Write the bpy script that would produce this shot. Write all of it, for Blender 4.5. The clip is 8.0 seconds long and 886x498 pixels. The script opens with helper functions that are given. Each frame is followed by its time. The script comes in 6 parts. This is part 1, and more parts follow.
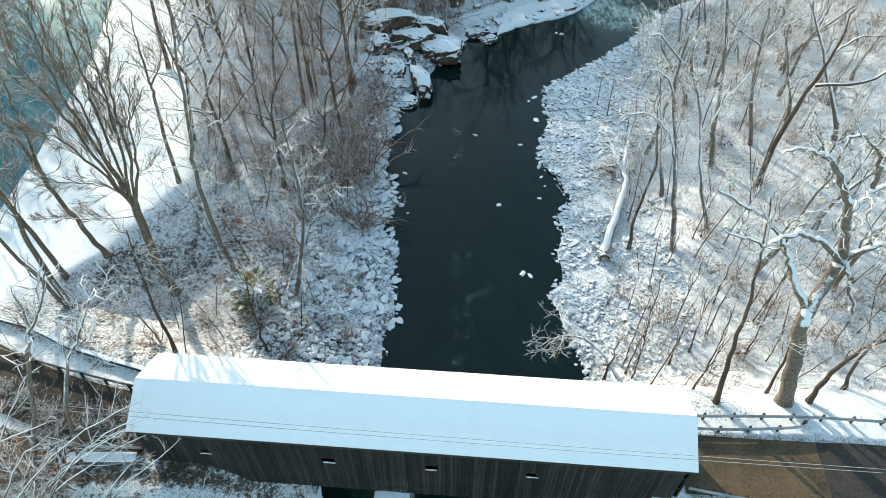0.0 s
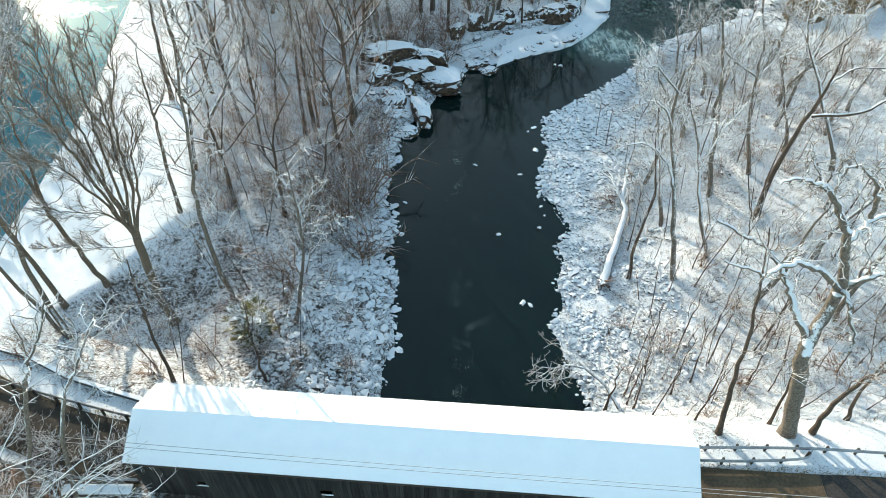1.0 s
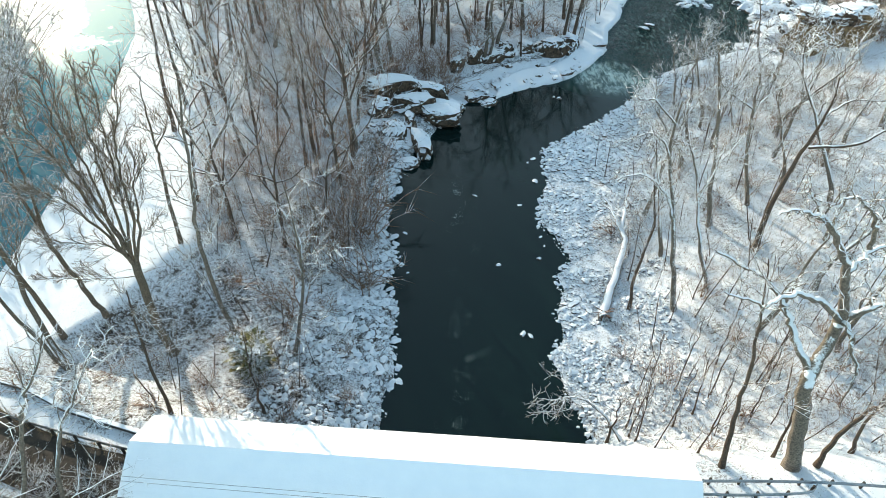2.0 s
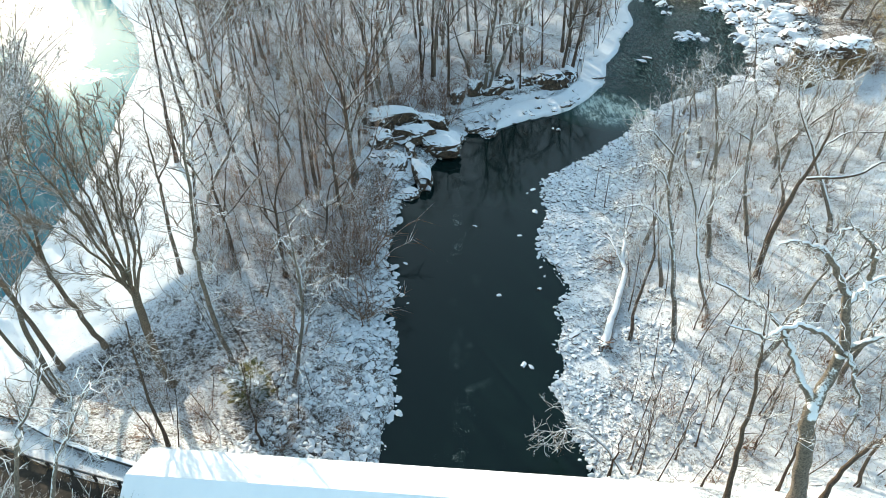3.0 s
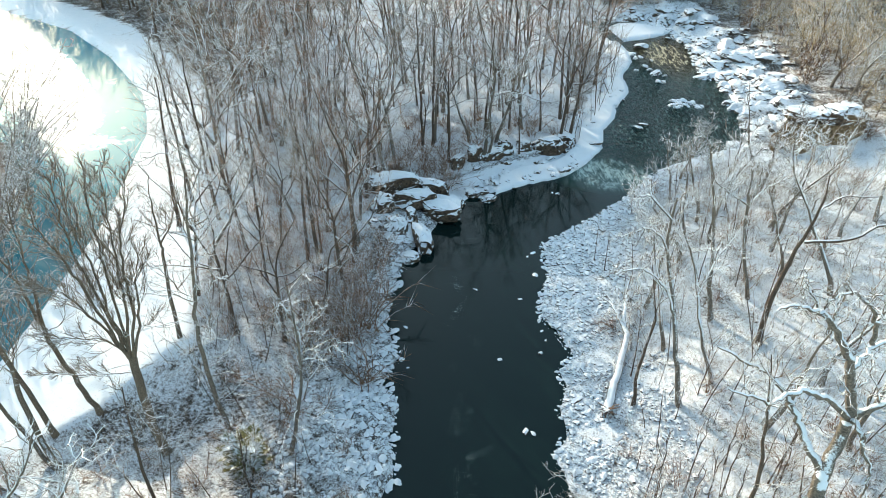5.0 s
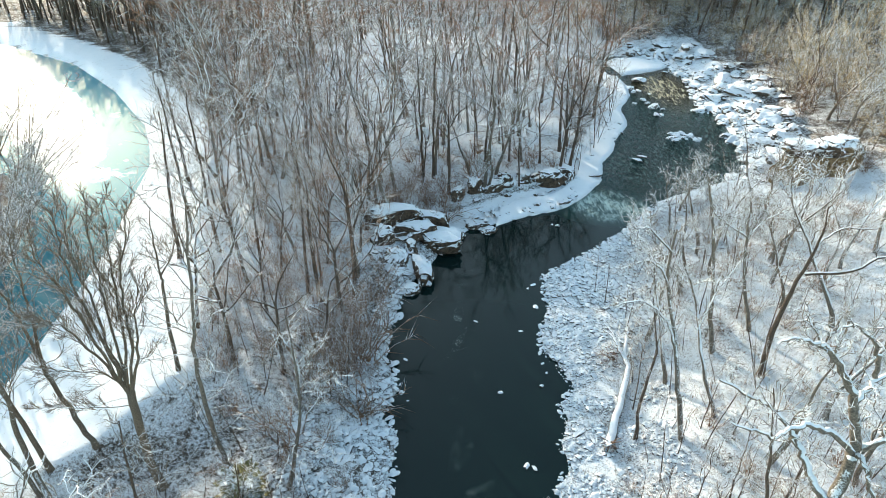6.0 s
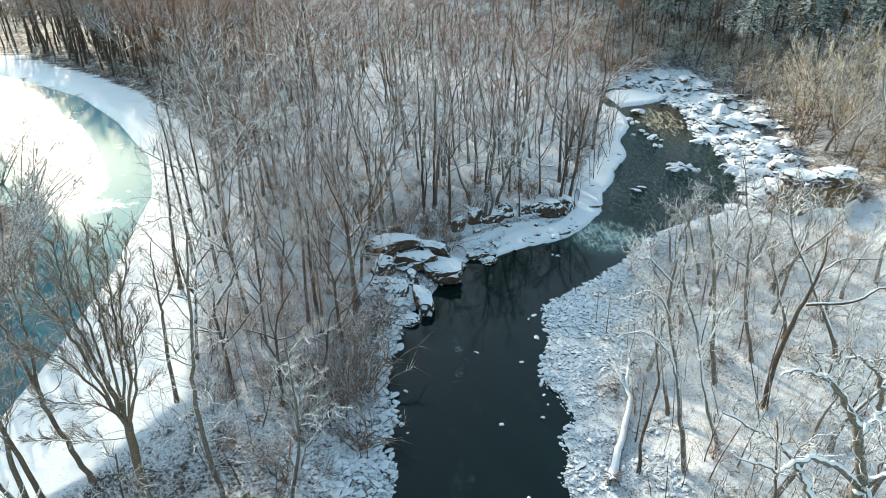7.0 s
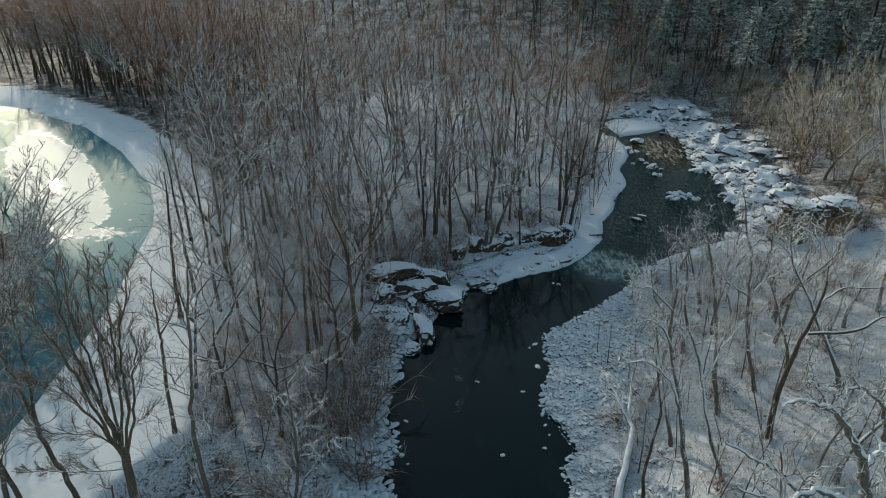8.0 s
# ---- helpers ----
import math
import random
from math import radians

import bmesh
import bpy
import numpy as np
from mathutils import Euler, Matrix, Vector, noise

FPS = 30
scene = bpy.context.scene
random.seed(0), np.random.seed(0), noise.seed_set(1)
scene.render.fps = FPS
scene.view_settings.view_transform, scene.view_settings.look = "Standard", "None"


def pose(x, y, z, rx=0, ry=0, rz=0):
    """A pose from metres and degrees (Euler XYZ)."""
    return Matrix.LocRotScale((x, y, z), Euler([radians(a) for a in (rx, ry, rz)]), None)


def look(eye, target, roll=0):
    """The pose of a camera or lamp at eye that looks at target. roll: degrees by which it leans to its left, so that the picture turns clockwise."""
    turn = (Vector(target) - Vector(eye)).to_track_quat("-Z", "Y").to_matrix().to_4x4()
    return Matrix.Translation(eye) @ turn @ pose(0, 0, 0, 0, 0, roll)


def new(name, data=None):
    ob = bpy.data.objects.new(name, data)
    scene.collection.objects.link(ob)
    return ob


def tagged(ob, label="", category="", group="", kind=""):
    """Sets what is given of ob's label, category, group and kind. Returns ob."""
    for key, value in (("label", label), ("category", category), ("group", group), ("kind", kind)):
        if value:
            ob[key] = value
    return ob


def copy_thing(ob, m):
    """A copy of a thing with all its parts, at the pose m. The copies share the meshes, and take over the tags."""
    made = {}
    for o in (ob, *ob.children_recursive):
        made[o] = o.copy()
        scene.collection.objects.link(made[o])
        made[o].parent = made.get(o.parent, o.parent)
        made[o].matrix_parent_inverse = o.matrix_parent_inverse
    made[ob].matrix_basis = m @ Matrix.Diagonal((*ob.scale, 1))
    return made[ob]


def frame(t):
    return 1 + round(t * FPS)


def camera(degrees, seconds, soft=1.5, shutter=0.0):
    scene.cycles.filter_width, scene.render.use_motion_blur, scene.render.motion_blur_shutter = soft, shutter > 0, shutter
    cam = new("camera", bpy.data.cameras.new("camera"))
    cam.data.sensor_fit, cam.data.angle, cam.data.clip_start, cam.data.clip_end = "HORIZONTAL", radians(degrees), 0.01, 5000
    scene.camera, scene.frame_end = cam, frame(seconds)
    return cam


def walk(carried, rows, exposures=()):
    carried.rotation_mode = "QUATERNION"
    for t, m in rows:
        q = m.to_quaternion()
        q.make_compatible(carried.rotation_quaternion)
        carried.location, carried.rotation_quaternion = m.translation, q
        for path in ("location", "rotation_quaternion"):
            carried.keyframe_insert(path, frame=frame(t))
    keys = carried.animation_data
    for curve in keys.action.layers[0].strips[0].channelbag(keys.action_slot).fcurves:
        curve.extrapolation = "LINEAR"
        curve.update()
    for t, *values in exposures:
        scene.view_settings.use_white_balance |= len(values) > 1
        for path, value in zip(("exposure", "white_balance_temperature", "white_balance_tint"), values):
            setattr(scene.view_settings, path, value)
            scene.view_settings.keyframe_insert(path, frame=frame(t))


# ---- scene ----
cam = camera(66.5, 8.0, 0.6)
# seconds, eye x, y, z, yaw to the left, pitch, roll
ROWS = [
    (0.0, 0.0, 0.0, 49.111, 0.0, -48.0, -0.153),
    (0.5, 0.022, 0.0, 49.148, 0.03, -46.791, -0.16),
    (1.0, 0.044, 0.0, 49.186, 0.045, -45.574, -0.174),
    (1.5, 0.066, 0.0, 49.223, 0.062, -44.298, -0.187),
    (3.0, 0.131, 0.0, 49.336, 0.138, -40.504, -0.248),
    (3.5, 0.153, 0.0, 49.374, 0.168, -39.203, -0.267),
    (4.0, 0.175, 0.0, 49.411, 0.19, -37.891, -0.298),
    (4.5, 0.197, 0.0, 49.448, 0.208, -36.555, -0.321),
    (6.0, 0.262, 0.0, 49.561, 0.264, -32.555, -0.377),
    (6.5, 0.284, 0.0, 49.598, 0.296, -31.269, -0.395),
    (7.0, 0.306, 0.0, 49.636, 0.327, -30.028, -0.43),
    (7.5, 0.328, 0.0, 49.674, 0.36, -28.83, -0.45),
    (8.0, 0.35, 0.0, 49.711, 0.394, -27.652, -0.461),
]


def aim(x, y, z, yaw, pitch, roll):
    yaw, pitch = radians(yaw), radians(pitch)
    way = Vector((-math.sin(yaw) * math.cos(pitch), math.cos(yaw) * math.cos(pitch), math.sin(pitch)))
    return look((x, y, z), Vector((x, y, z)) + way, roll)


EXPOSURES = [(0.0, 1.6, 7500, 7), (3.0, 1.64, 7500, 7), (6.4, 1.71, 7500, 7), (6.8, 1.64, 7500, 7), (7.4, 1.1, 7500, 7), (8.0, 0.16, 7200, 6)]
walk(cam, [(t, aim(*row)) for t, *row in ROWS], EXPOSURES)

# ---------------------------------------------------------------- daylight
SUN_LEFT, SUN_UP = 32.0, 19.0
world = bpy.data.worlds.new("winter_sky")
scene.world = world
world.use_nodes = True
wn = world.node_tree.nodes
sky = wn.new("ShaderNodeTexSky")
sky.sky_type, sky.sun_disc = "NISHITA", False
sky.sun_elevation, sky.sun_rotation = radians(SUN_UP), radians(360 - SUN_LEFT)
wn["Background"].inputs["Strength"].default_value = 0.145
tone = wn.new("ShaderNodeVectorMath")
tone.operation = "MULTIPLY"
tone.inputs[1].default_value = (0.9, 1.04, 1.0)
world.node_tree.links.new(sky.outputs[0], tone.inputs[0])
world.node_tree.links.new(tone.outputs[0], wn["Background"].inputs["Color"])
sky.dust_density = 0.9
lamp = bpy.data.lights.new("sun", "SUN")
lamp.energy, lamp.angle, lamp.color = 2.2, radians(0.6), (1.0, 0.93, 0.84)
sun = new("sun", lamp)
sa, se = radians(SUN_LEFT), radians(SUN_UP)
sun.matrix_world = look((-math.sin(sa) * 100, math.cos(sa) * 100, 100 * math.tan(se)), (0, 0, 0))

# ---------------------------------------------------------------- materials
def shader(name):
    m = bpy.data.materials.new(name)
    m.use_nodes = True
    tree = m.node_tree
    return m, tree, tree.nodes["Principled BSDF"]


def node(tree, kind, **values):
    n = tree.nodes.new("ShaderNode" + kind)
    for key, value in values.items():
        n.inputs[key].default_value = value
    return n


def where(tree):
    return node(tree, "NewGeometry").outputs["Position"]


def grain(tree, place, scale, detail=4.0, rough_=0.6):
    n = node(tree, "TexNoise", Scale=scale, Detail=detail, Roughness=rough_)
    tree.links.new(place, n.inputs["Vector"])
    return n.outputs["Fac"]


def sums(tree, kind, a, b):
    n = tree.nodes.new("ShaderNodeMath")
    n.operation = kind
    for i, v in enumerate((a, b)):
        if isinstance(v, (int, float)):
            n.inputs[i].default_value = v
        else:
            tree.links.new(v, n.inputs[i])
    return n.outputs[0]


def step(tree, value, low, high, out_low=0.0, out_high=1.0):
    n = node(tree, "MapRange", **{"From Min": low, "From Max": high, "To Min": out_low, "To Max": out_high})
    n.interpolation_type = "SMOOTHSTEP"
    tree.links.new(value, n.inputs["Value"])
    return n.outputs["Result"]


def blend(tree, fac, a, b):
    n = tree.nodes.new("ShaderNodeMix")
    n.data_type = "RGBA"
    tree.links.new(fac, n.inputs["Factor"]) if not isinstance(fac, float) else None
    for key, v in (("A", a), ("B", b)):
        socket = [s for s in n.inputs if s.name == key and s.type == "RGBA"][0]
        if isinstance(v, tuple):
            socket.default_value = (*v, 1)
        else:
            tree.links.new(v, socket)
    return [s for s in n.outputs if s.type == "RGBA"][0]


def relief(tree, bsdf, height, strength, distance=0.05):
    n = node(tree, "Bump", Strength=strength, Distance=distance)
    tree.links.new(height, n.inputs["Height"])
    tree.links.new(n.outputs["Normal"], bsdf.inputs["Normal"])


def facing_up(tree):
    n = node(tree, "SeparateXYZ")
    tree.links.new(node(tree, "NewGeometry").outputs["Normal"], n.inputs[0])
    return n.outputs["Z"]


SNOW, SNOW_GREY = (0.86, 0.88, 0.9), (0.72, 0.76, 0.8)


def snowy(name, dark, light, scale, low, high, rough_=0.85, bump=0.5, patch=1.3, amount=0.5):
    """A natural surface with snow lying on what faces up, in patches."""
    m, tree, bsdf = shader(name)
    place = where(tree)
    fine, broad = grain(tree, place, scale), grain(tree, place, patch, 3)
    base = blend(tree, step(tree, fine, 0.3, 0.7), dark, light)
    up = sums(tree, "ADD", facing_up(tree), sums(tree, "MULTIPLY", sums(tree, "SUBTRACT", broad, 0.5), amount * 2))
    cover = step(tree, sums(tree, "ADD", up, sums(tree, "MULTIPLY", sums(tree, "SUBTRACT", fine, 0.5), 0.6)), low, high)
    tree.links.new(blend(tree, cover, base, blend(tree, broad, SNOW_GREY, SNOW)), bsdf.inputs["Base Color"])
    bsdf.inputs["Roughness"].default_value = rough_
    bsdf.inputs["Specular IOR Level"].default_value = 0.25
    relief(tree, bsdf, fine, bump)
    return m


def ground_material():
    """Snow, thinned by leaf litter and twigs where the woods stand (attribute litter)."""
    m, tree, bsdf = shader("snowy_ground")
    place = where(tree)
    att = tree.nodes.new("ShaderNodeAttribute")
    att.attribute_name = "litter"
    litter = att.outputs["Fac"]
    fine, mid, broad = grain(tree, place, 3.0, 8, 0.85), grain(tree, place, 0.9, 4), grain(tree, place, 0.2, 3)
    speck = grain(tree, place, 6.5, 3, 0.7)
    leaves = blend(tree, step(tree, speck, 0.35, 0.65), (0.035, 0.028, 0.024), (0.13, 0.1, 0.078))
    snow = blend(tree, mid, SNOW_GREY, SNOW)
    patchy = sums(tree, "ADD", sums(tree, "MULTIPLY", mid, 0.25), sums(tree, "MULTIPLY", broad, 0.3))
    show = sums(tree, "ADD", sums(tree, "ADD", fine, patchy), sums(tree, "MULTIPLY", litter, 0.2))
    dots = sums(tree, "ADD", sums(tree, "ADD", speck, patchy), sums(tree, "MULTIPLY", litter, 0.2))
    bare = sums(tree, "MAXIMUM", step(tree, show, 0.955, 0.995), sums(tree, "MULTIPLY", step(tree, dots, 0.925, 0.985), 0.6))
    tree.links.new(blend(tree, bare, snow, leaves), bsdf.inputs["Base Color"])
    bsdf.inputs["Roughness"].default_value = 0.8
    bsdf.inputs["Specular IOR Level"].default_value = 0.2
    relief(tree, bsdf, sums(tree, "ADD", sums(tree, "MULTIPLY", mid, 0.5), sums(tree, "MULTIPLY", fine, 0.5)), 0.9, 0.22)
    return m


def plain_snow():
    m, tree, bsdf = shader("fresh_snow")
    place = where(tree)
    mid, fine = grain(tree, place, 0.9, 4), grain(tree, place, 14, 3)
    tree.links.new(blend(tree, mid, (0.8, 0.83, 0.86), (0.9, 0.91, 0.92)), bsdf.inputs["Base Color"])
    bsdf.inputs["Roughness"].default_value = 0.7
    bsdf.inputs["Specular IOR Level"].default_value = 0.2
    relief(tree, bsdf, sums(tree, "ADD", mid, sums(tree, "MULTIPLY", fine, 0.2)), 0.35, 0.08)
    return m


def river_material():
    """Dark clear water, with foam at the rapids and flecks of froth on the pool."""
    m, tree, bsdf = shader("river_water")
    place = where(tree)
    xyz = node(tree, "SeparateXYZ")
    tree.links.new(place, xyz.inputs[0])
    x, y = xyz.outputs["X"], xyz.outputs["Y"]
    fast = step(tree, sums(tree, "ADD", y, sums(tree, "MULTIPLY", x, 0.9)), 108, 125)
    ripples = grain(tree, place, 0.9, 4, 0.7)
    stretched = node(tree, "Mapping")
    stretched.inputs["Scale"].default_value = (1.0, 0.35, 1.0)
    stretched.inputs["Rotation"].default_value = (0, 0, 0.55)
    tree.links.new(place, stretched.inputs["Vector"])
    swirl = node(tree, "TexNoise", Scale=1.1, Detail=8.0, Roughness=0.75, Distortion=1.2)
    tree.links.new(stretched.outputs[0], swirl.inputs["Vector"])
    churn = swirl.outputs["Fac"]

    def spot(cx, cy, rx, ry):
        dx = sums(tree, "DIVIDE", sums(tree, "SUBTRACT", x, cx), rx)
        dy = sums(tree, "DIVIDE", sums(tree, "SUBTRACT", y, cy), ry)
        return step(tree, sums(tree, "ADD", sums(tree, "MULTIPLY", dx, dx), sums(tree, "MULTIPLY", dy, dy)), 1.0, 0.1)

    rapids = sums(tree, "MAXIMUM", spot(25, 89.5, 8, 6.5), sums(tree, "MULTIPLY", spot(45, 158.5, 9, 5), 0.2))
    drawn = node(tree, "Mapping")
    drawn.inputs["Scale"].default_value = (1.5, 0.3, 1.0)
    tree.links.new(place, drawn.inputs["Vector"])
    silk = node(tree, "TexNoise", Scale=1.2, Detail=7.0, Roughness=0.7, Distortion=0.7)
    tree.links.new(drawn.outputs[0], silk.inputs["Vector"])
    weight = sums(tree, "ADD", sums(tree, "ADD", sums(tree, "MULTIPLY", silk.outputs["Fac"], 0.3), sums(tree, "MULTIPLY", churn, 0.7)), sums(tree, "ADD", sums(tree, "ADD", sums(tree, "MULTIPLY", rapids, 0.2), sums(tree, "MULTIPLY", sums(tree, "SUBTRACT", grain(tree, place, 0.28, 2), 0.5), 0.45)), 0.0))
    white = sums(tree, "MULTIPLY", step(tree, weight, 0.56, 0.84), rapids)
    # riffle streaks, tinted below with the hillside's golden reflection
    streaks = sums(tree, "MULTIPLY", step(tree, sums(tree, "ADD", silk.outputs["Fac"], sums(tree, "MULTIPLY", spot(47, 142, 6, 11), 0.1)), 0.55, 0.68), spot(47.5, 139, 6.5, 15))
    white = sums(tree, "MAXIMUM", white, sums(tree, "MULTIPLY", streaks, 0.8))
    # froth lies in a wandering line down the pool
    wander = grain(tree, place, 0.12, 2)
    line = sums(tree, "ABSOLUTE", sums(tree, "SUBTRACT", sums(tree, "ADD", x, sums(tree, "MULTIPLY", sums(tree, "SUBTRACT", wander, 0.5), 9)), 2.2), 0)
    near = sums(tree, "MULTIPLY", sums(tree, "MULTIPLY", step(tree, line, 2.4, 0.1), step(tree, grain(tree, place, 0.22, 2), 0.5, 0.62)), step(tree, y, 75, 60))
    flecks = grain(tree, place, 7.5, 2)
    froth = sums(tree, "MULTIPLY", step(tree, sums(tree, "ADD", flecks, sums(tree, "MULTIPLY", sums(tree, "SUBTRACT", grain(tree, place, 0.5, 2), 0.5), 0.5)), 0.63, 0.7), near)
    white = sums(tree, "MAXIMUM", sums(tree, "MULTIPLY", white, 0.9), sums(tree, "MULTIPLY", froth, 0.85))
    # paler ripple crests: sky reflections put into the fast water's colour
    crest = node(tree, "TexNoise", Scale=2.6, Detail=6.0, Roughness=0.75, Distortion=0.8)
    tree.links.new(stretched.outputs[0], crest.inputs["Vector"])
    ripple_glints = sums(tree, "MULTIPLY", step(tree, crest.outputs["Fac"], 0.48, 0.62), fast)
    deep = blend(tree, fast, (0.004, 0.014, 0.013), (0.009, 0.04, 0.039))
    deep = blend(tree, ripple_glints, deep, (0.13, 0.205, 0.195))
    # golden reflection of the lit hillside, put into the water and foam colour
    gold_sheen = spot(47, 146, 9, 22)
    deep = blend(tree, gold_sheen, deep, (0.04, 0.032, 0.012))
    deep = blend(tree, spot(26, 91, 13, 9), deep, (0.02, 0.06, 0.055))
    tree.links.new(blend(tree, white, deep, blend(tree, gold_sheen, (0.55, 0.68, 0.63), (0.8, 0.73, 0.52))), bsdf.inputs["Base Color"])
    tree.links.new(sums(tree, "ADD", 0.06, sums(tree, "MULTIPLY", white, 0.5)), bsdf.inputs["Roughness"])
    bsdf.inputs["IOR"].default_value = 1.33
    bsdf.inputs["Specular IOR Level"].default_value = 0.36
    n = node(tree, "Bump", Distance=1.1)
    tree.links.new(sums(tree, "ADD", 0.005, sums(tree, "MULTIPLY", fast, 0.95)), n.inputs["Strength"])
    tree.links.new(sums(tree, "ADD", ripples, churn), n.inputs["Height"])
    tree.links.new(n.outputs["Normal"], bsdf.inputs["Normal"])
    return m


def ice_material():
    """Still canal water, skinned with thin ice and drifted slush."""
    m, tree, bsdf = shader("canal_ice")
    place = where(tree)
    broad, fine = grain(tree, place, 0.09, 5), grain(tree, place, 1.1, 4)
    xyz = node(tree, "SeparateXYZ")
    tree.links.new(place, xyz.inputs[0])
    # near reach darker: tree reflections and shade put into the ice colour
    far_reach = step(tree, sums(tree, "ADD", xyz.outputs["Y"], sums(tree, "MULTIPLY", broad, 20)), 70, 96)
    # a pale patch on the middle of the wide reach, ragged at its edge
    u = sums(tree, "ADD", sums(tree, "MULTIPLY", xyz.outputs["X"], -0.59), sums(tree, "MULTIPLY", xyz.outputs["Y"], 0.81))
    w = sums(tree, "ADD", sums(tree, "MULTIPLY", xyz.outputs["X"], 0.81), sums(tree, "MULTIPLY", xyz.outputs["Y"], 0.59))
    u, w = sums(tree, "DIVIDE", sums(tree, "SUBTRACT", u, 135.0), 31.0), sums(tree, "DIVIDE", sums(tree, "SUBTRACT", w, 10.0), 6.8)
    reach = sums(tree, "ADD", sums(tree, "MULTIPLY", u, u), sums(tree, "MULTIPLY", w, w))
    ragged = sums(tree, "ADD", sums(tree, "MULTIPLY", grain(tree, place, 0.3, 6), 1.0), sums(tree, "MULTIPLY", fine, 0.7))
    pale_patch = step(tree, sums(tree, "ADD", reach, ragged), 1.75, 1.85, 1.0, 0.0)
    slush = sums(tree, "MAXIMUM", pale_patch, step(tree, sums(tree, "ADD", broad, sums(tree, "MULTIPLY", fine, 0.25)), 0.75, 0.84))
    tree.links.new(blend(tree, slush, blend(tree, far_reach, (0.028, 0.15, 0.195), (0.04, 0.225, 0.295)), (0.62, 0.67, 0.68)), bsdf.inputs["Base Color"])
    tree.links.new(sums(tree, "ADD", 0.085, sums(tree, "MULTIPLY", slush, 0.4)), bsdf.inputs["Roughness"])
    bsdf.inputs["IOR"].default_value = 1.33
    relief(tree, bsdf, fine, 0.015, 0.03)
    bsdf.inputs["Specular IOR Level"].default_value = 0.03
    # a film of melt water lies on the ice
    bsdf.inputs["Coat Weight"].default_value = 0.5
    bsdf.inputs["Coat Roughness"].default_value = 0.008
    bsdf.inputs["Coat IOR"].default_value = 1.33
    return m


def board_material(name, dark, light):
    """Weathered boards, streaked along the grain; each board differs a little."""
    m, tree, bsdf = shader(name)
    place = where(tree)
    info = tree.nodes.new("ShaderNodeObjectInfo")
    mp = node(tree, "Mapping")
    mp.inputs["Scale"].default_value = (7, 7, 0.45)
    tree.links.new(place, mp.inputs["Vector"])
    streak, pale = grain(tree, mp.outputs[0], 1.4, 6, 0.7), grain(tree, place, 0.35, 3)
    tone = sums(tree, "ADD", sums(tree, "MULTIPLY", streak, 0.7), sums(tree, "ADD", sums(tree, "MULTIPLY", info.outputs["Random"], 0.22), sums(tree, "MULTIPLY", pale, 0.3)))
    tree.links.new(blend(tree, step(tree, tone, 0.4, 1.05), dark, light), bsdf.inputs["Base Color"])
    bsdf.inputs["Roughness"].default_value = 0.85
    bsdf.inputs["Specular IOR Level"].default_value = 0.2
    relief(tree, bsdf, streak, 0.4, 0.02)
    return m


def matt(name, dark, light, scale=6.0, rough_=0.8, metal=0.0, bump=0.3):
    m, tree, bsdf = shader(name)
    place = where(tree)
    fine, broad = grain(tree, place, scale), grain(tree, place, scale * 0.12)
    tree.links.new(blend(tree, step(tree, sums(tree, "ADD", fine, sums(tree, "MULTIPLY", broad, 0.8)), 0.6, 1.2), dark, light), bsdf.inputs["Base Color"])
    bsdf.inputs["Roughness"].default_value, bsdf.inputs["Metallic"].default_value = rough_, metal
    bsdf.inputs["Specular IOR Level"].default_value = 0.3
    relief(tree, bsdf, fine, bump, 0.03)
    return m


M_GROUND, M_SNOW, M_RIVER, M_ICE = ground_material(), plain_snow(), river_material(), ice_material()
M_STONE = snowy("snowy_stone", (0.03, 0.027, 0.026), (0.12, 0.105, 0.095), 7, 0.14, 0.32, amount=0.3)
M_LEDGE = snowy("snowy_ledge_rock", (0.034, 0.024, 0.018), (0.135, 0.09, 0.06), 3, 0.5, 0.72, bump=0.9, patch=1.6, amount=0.75)
M_OVERHANG = snowy("brown_overhang_rock", (0.09, 0.058, 0.032), (0.3, 0.205, 0.115), 3, 0.6, 0.8, bump=0.9, patch=1.6, amount=0.4)
M_DRAPED = snowy("snow_draped_boulder", (0.05, 0.043, 0.037), (0.17, 0.14, 0.11), 2.5, 0.2, 0.4, bump=0.8, patch=0.9, amount=0.4)
M_BARK = snowy("snowy_grey_bark", (0.034, 0.024, 0.018), (0.155, 0.11, 0.082), 16, 0.56, 0.68, patch=0.9, amount=0.25)
M_PALE = snowy("snowy_pale_bark", (0.075, 0.062, 0.05), (0.25, 0.205, 0.165), 9, 0.3, 0.45, patch=0.9, amount=0.2)
M_TAN = snowy("snowy_tan_twigs", (0.33, 0.235, 0.12), (0.6, 0.45, 0.255), 8, 0.5, 0.85, patch=0.5, amount=0.6)
M_TWIG = snowy("snowy_twigs", (0.19, 0.13, 0.095), (0.42, 0.31, 0.23), 10, 0.34, 0.5, patch=0.5, amount=0.6)
M_DARK_TWIG = snowy("dark_twigs", (0.12, 0.085, 0.06), (0.29, 0.215, 0.155), 10, 0.6, 0.85, patch=0.5, amount=0.6)
M_FAR_TWIG = snowy("brown_canopy_twigs", (0.23, 0.1, 0.055), (0.5, 0.25, 0.14), 8, 0.75, 1.0, patch=0.25, amount=0.8)
M_WOOD_TWIG = snowy("brown_wood_twigs", (0.2, 0.105, 0.066), (0.48, 0.28, 0.18), 10, 0.48, 0.75, patch=0.3, amount=0.8)
M_TAN_BARK = snowy("tan_grey_bark", (0.07, 0.054, 0.04), (0.22, 0.17, 0.125), 14, 0.6, 0.75, patch=0.9, amount=0.25)
M_PALE_TWIG = snowy("snowy_pale_twigs", (0.14, 0.105, 0.078), (0.33, 0.265, 0.2), 10, 0.24, 0.4, patch=0.5, amount=0.6)
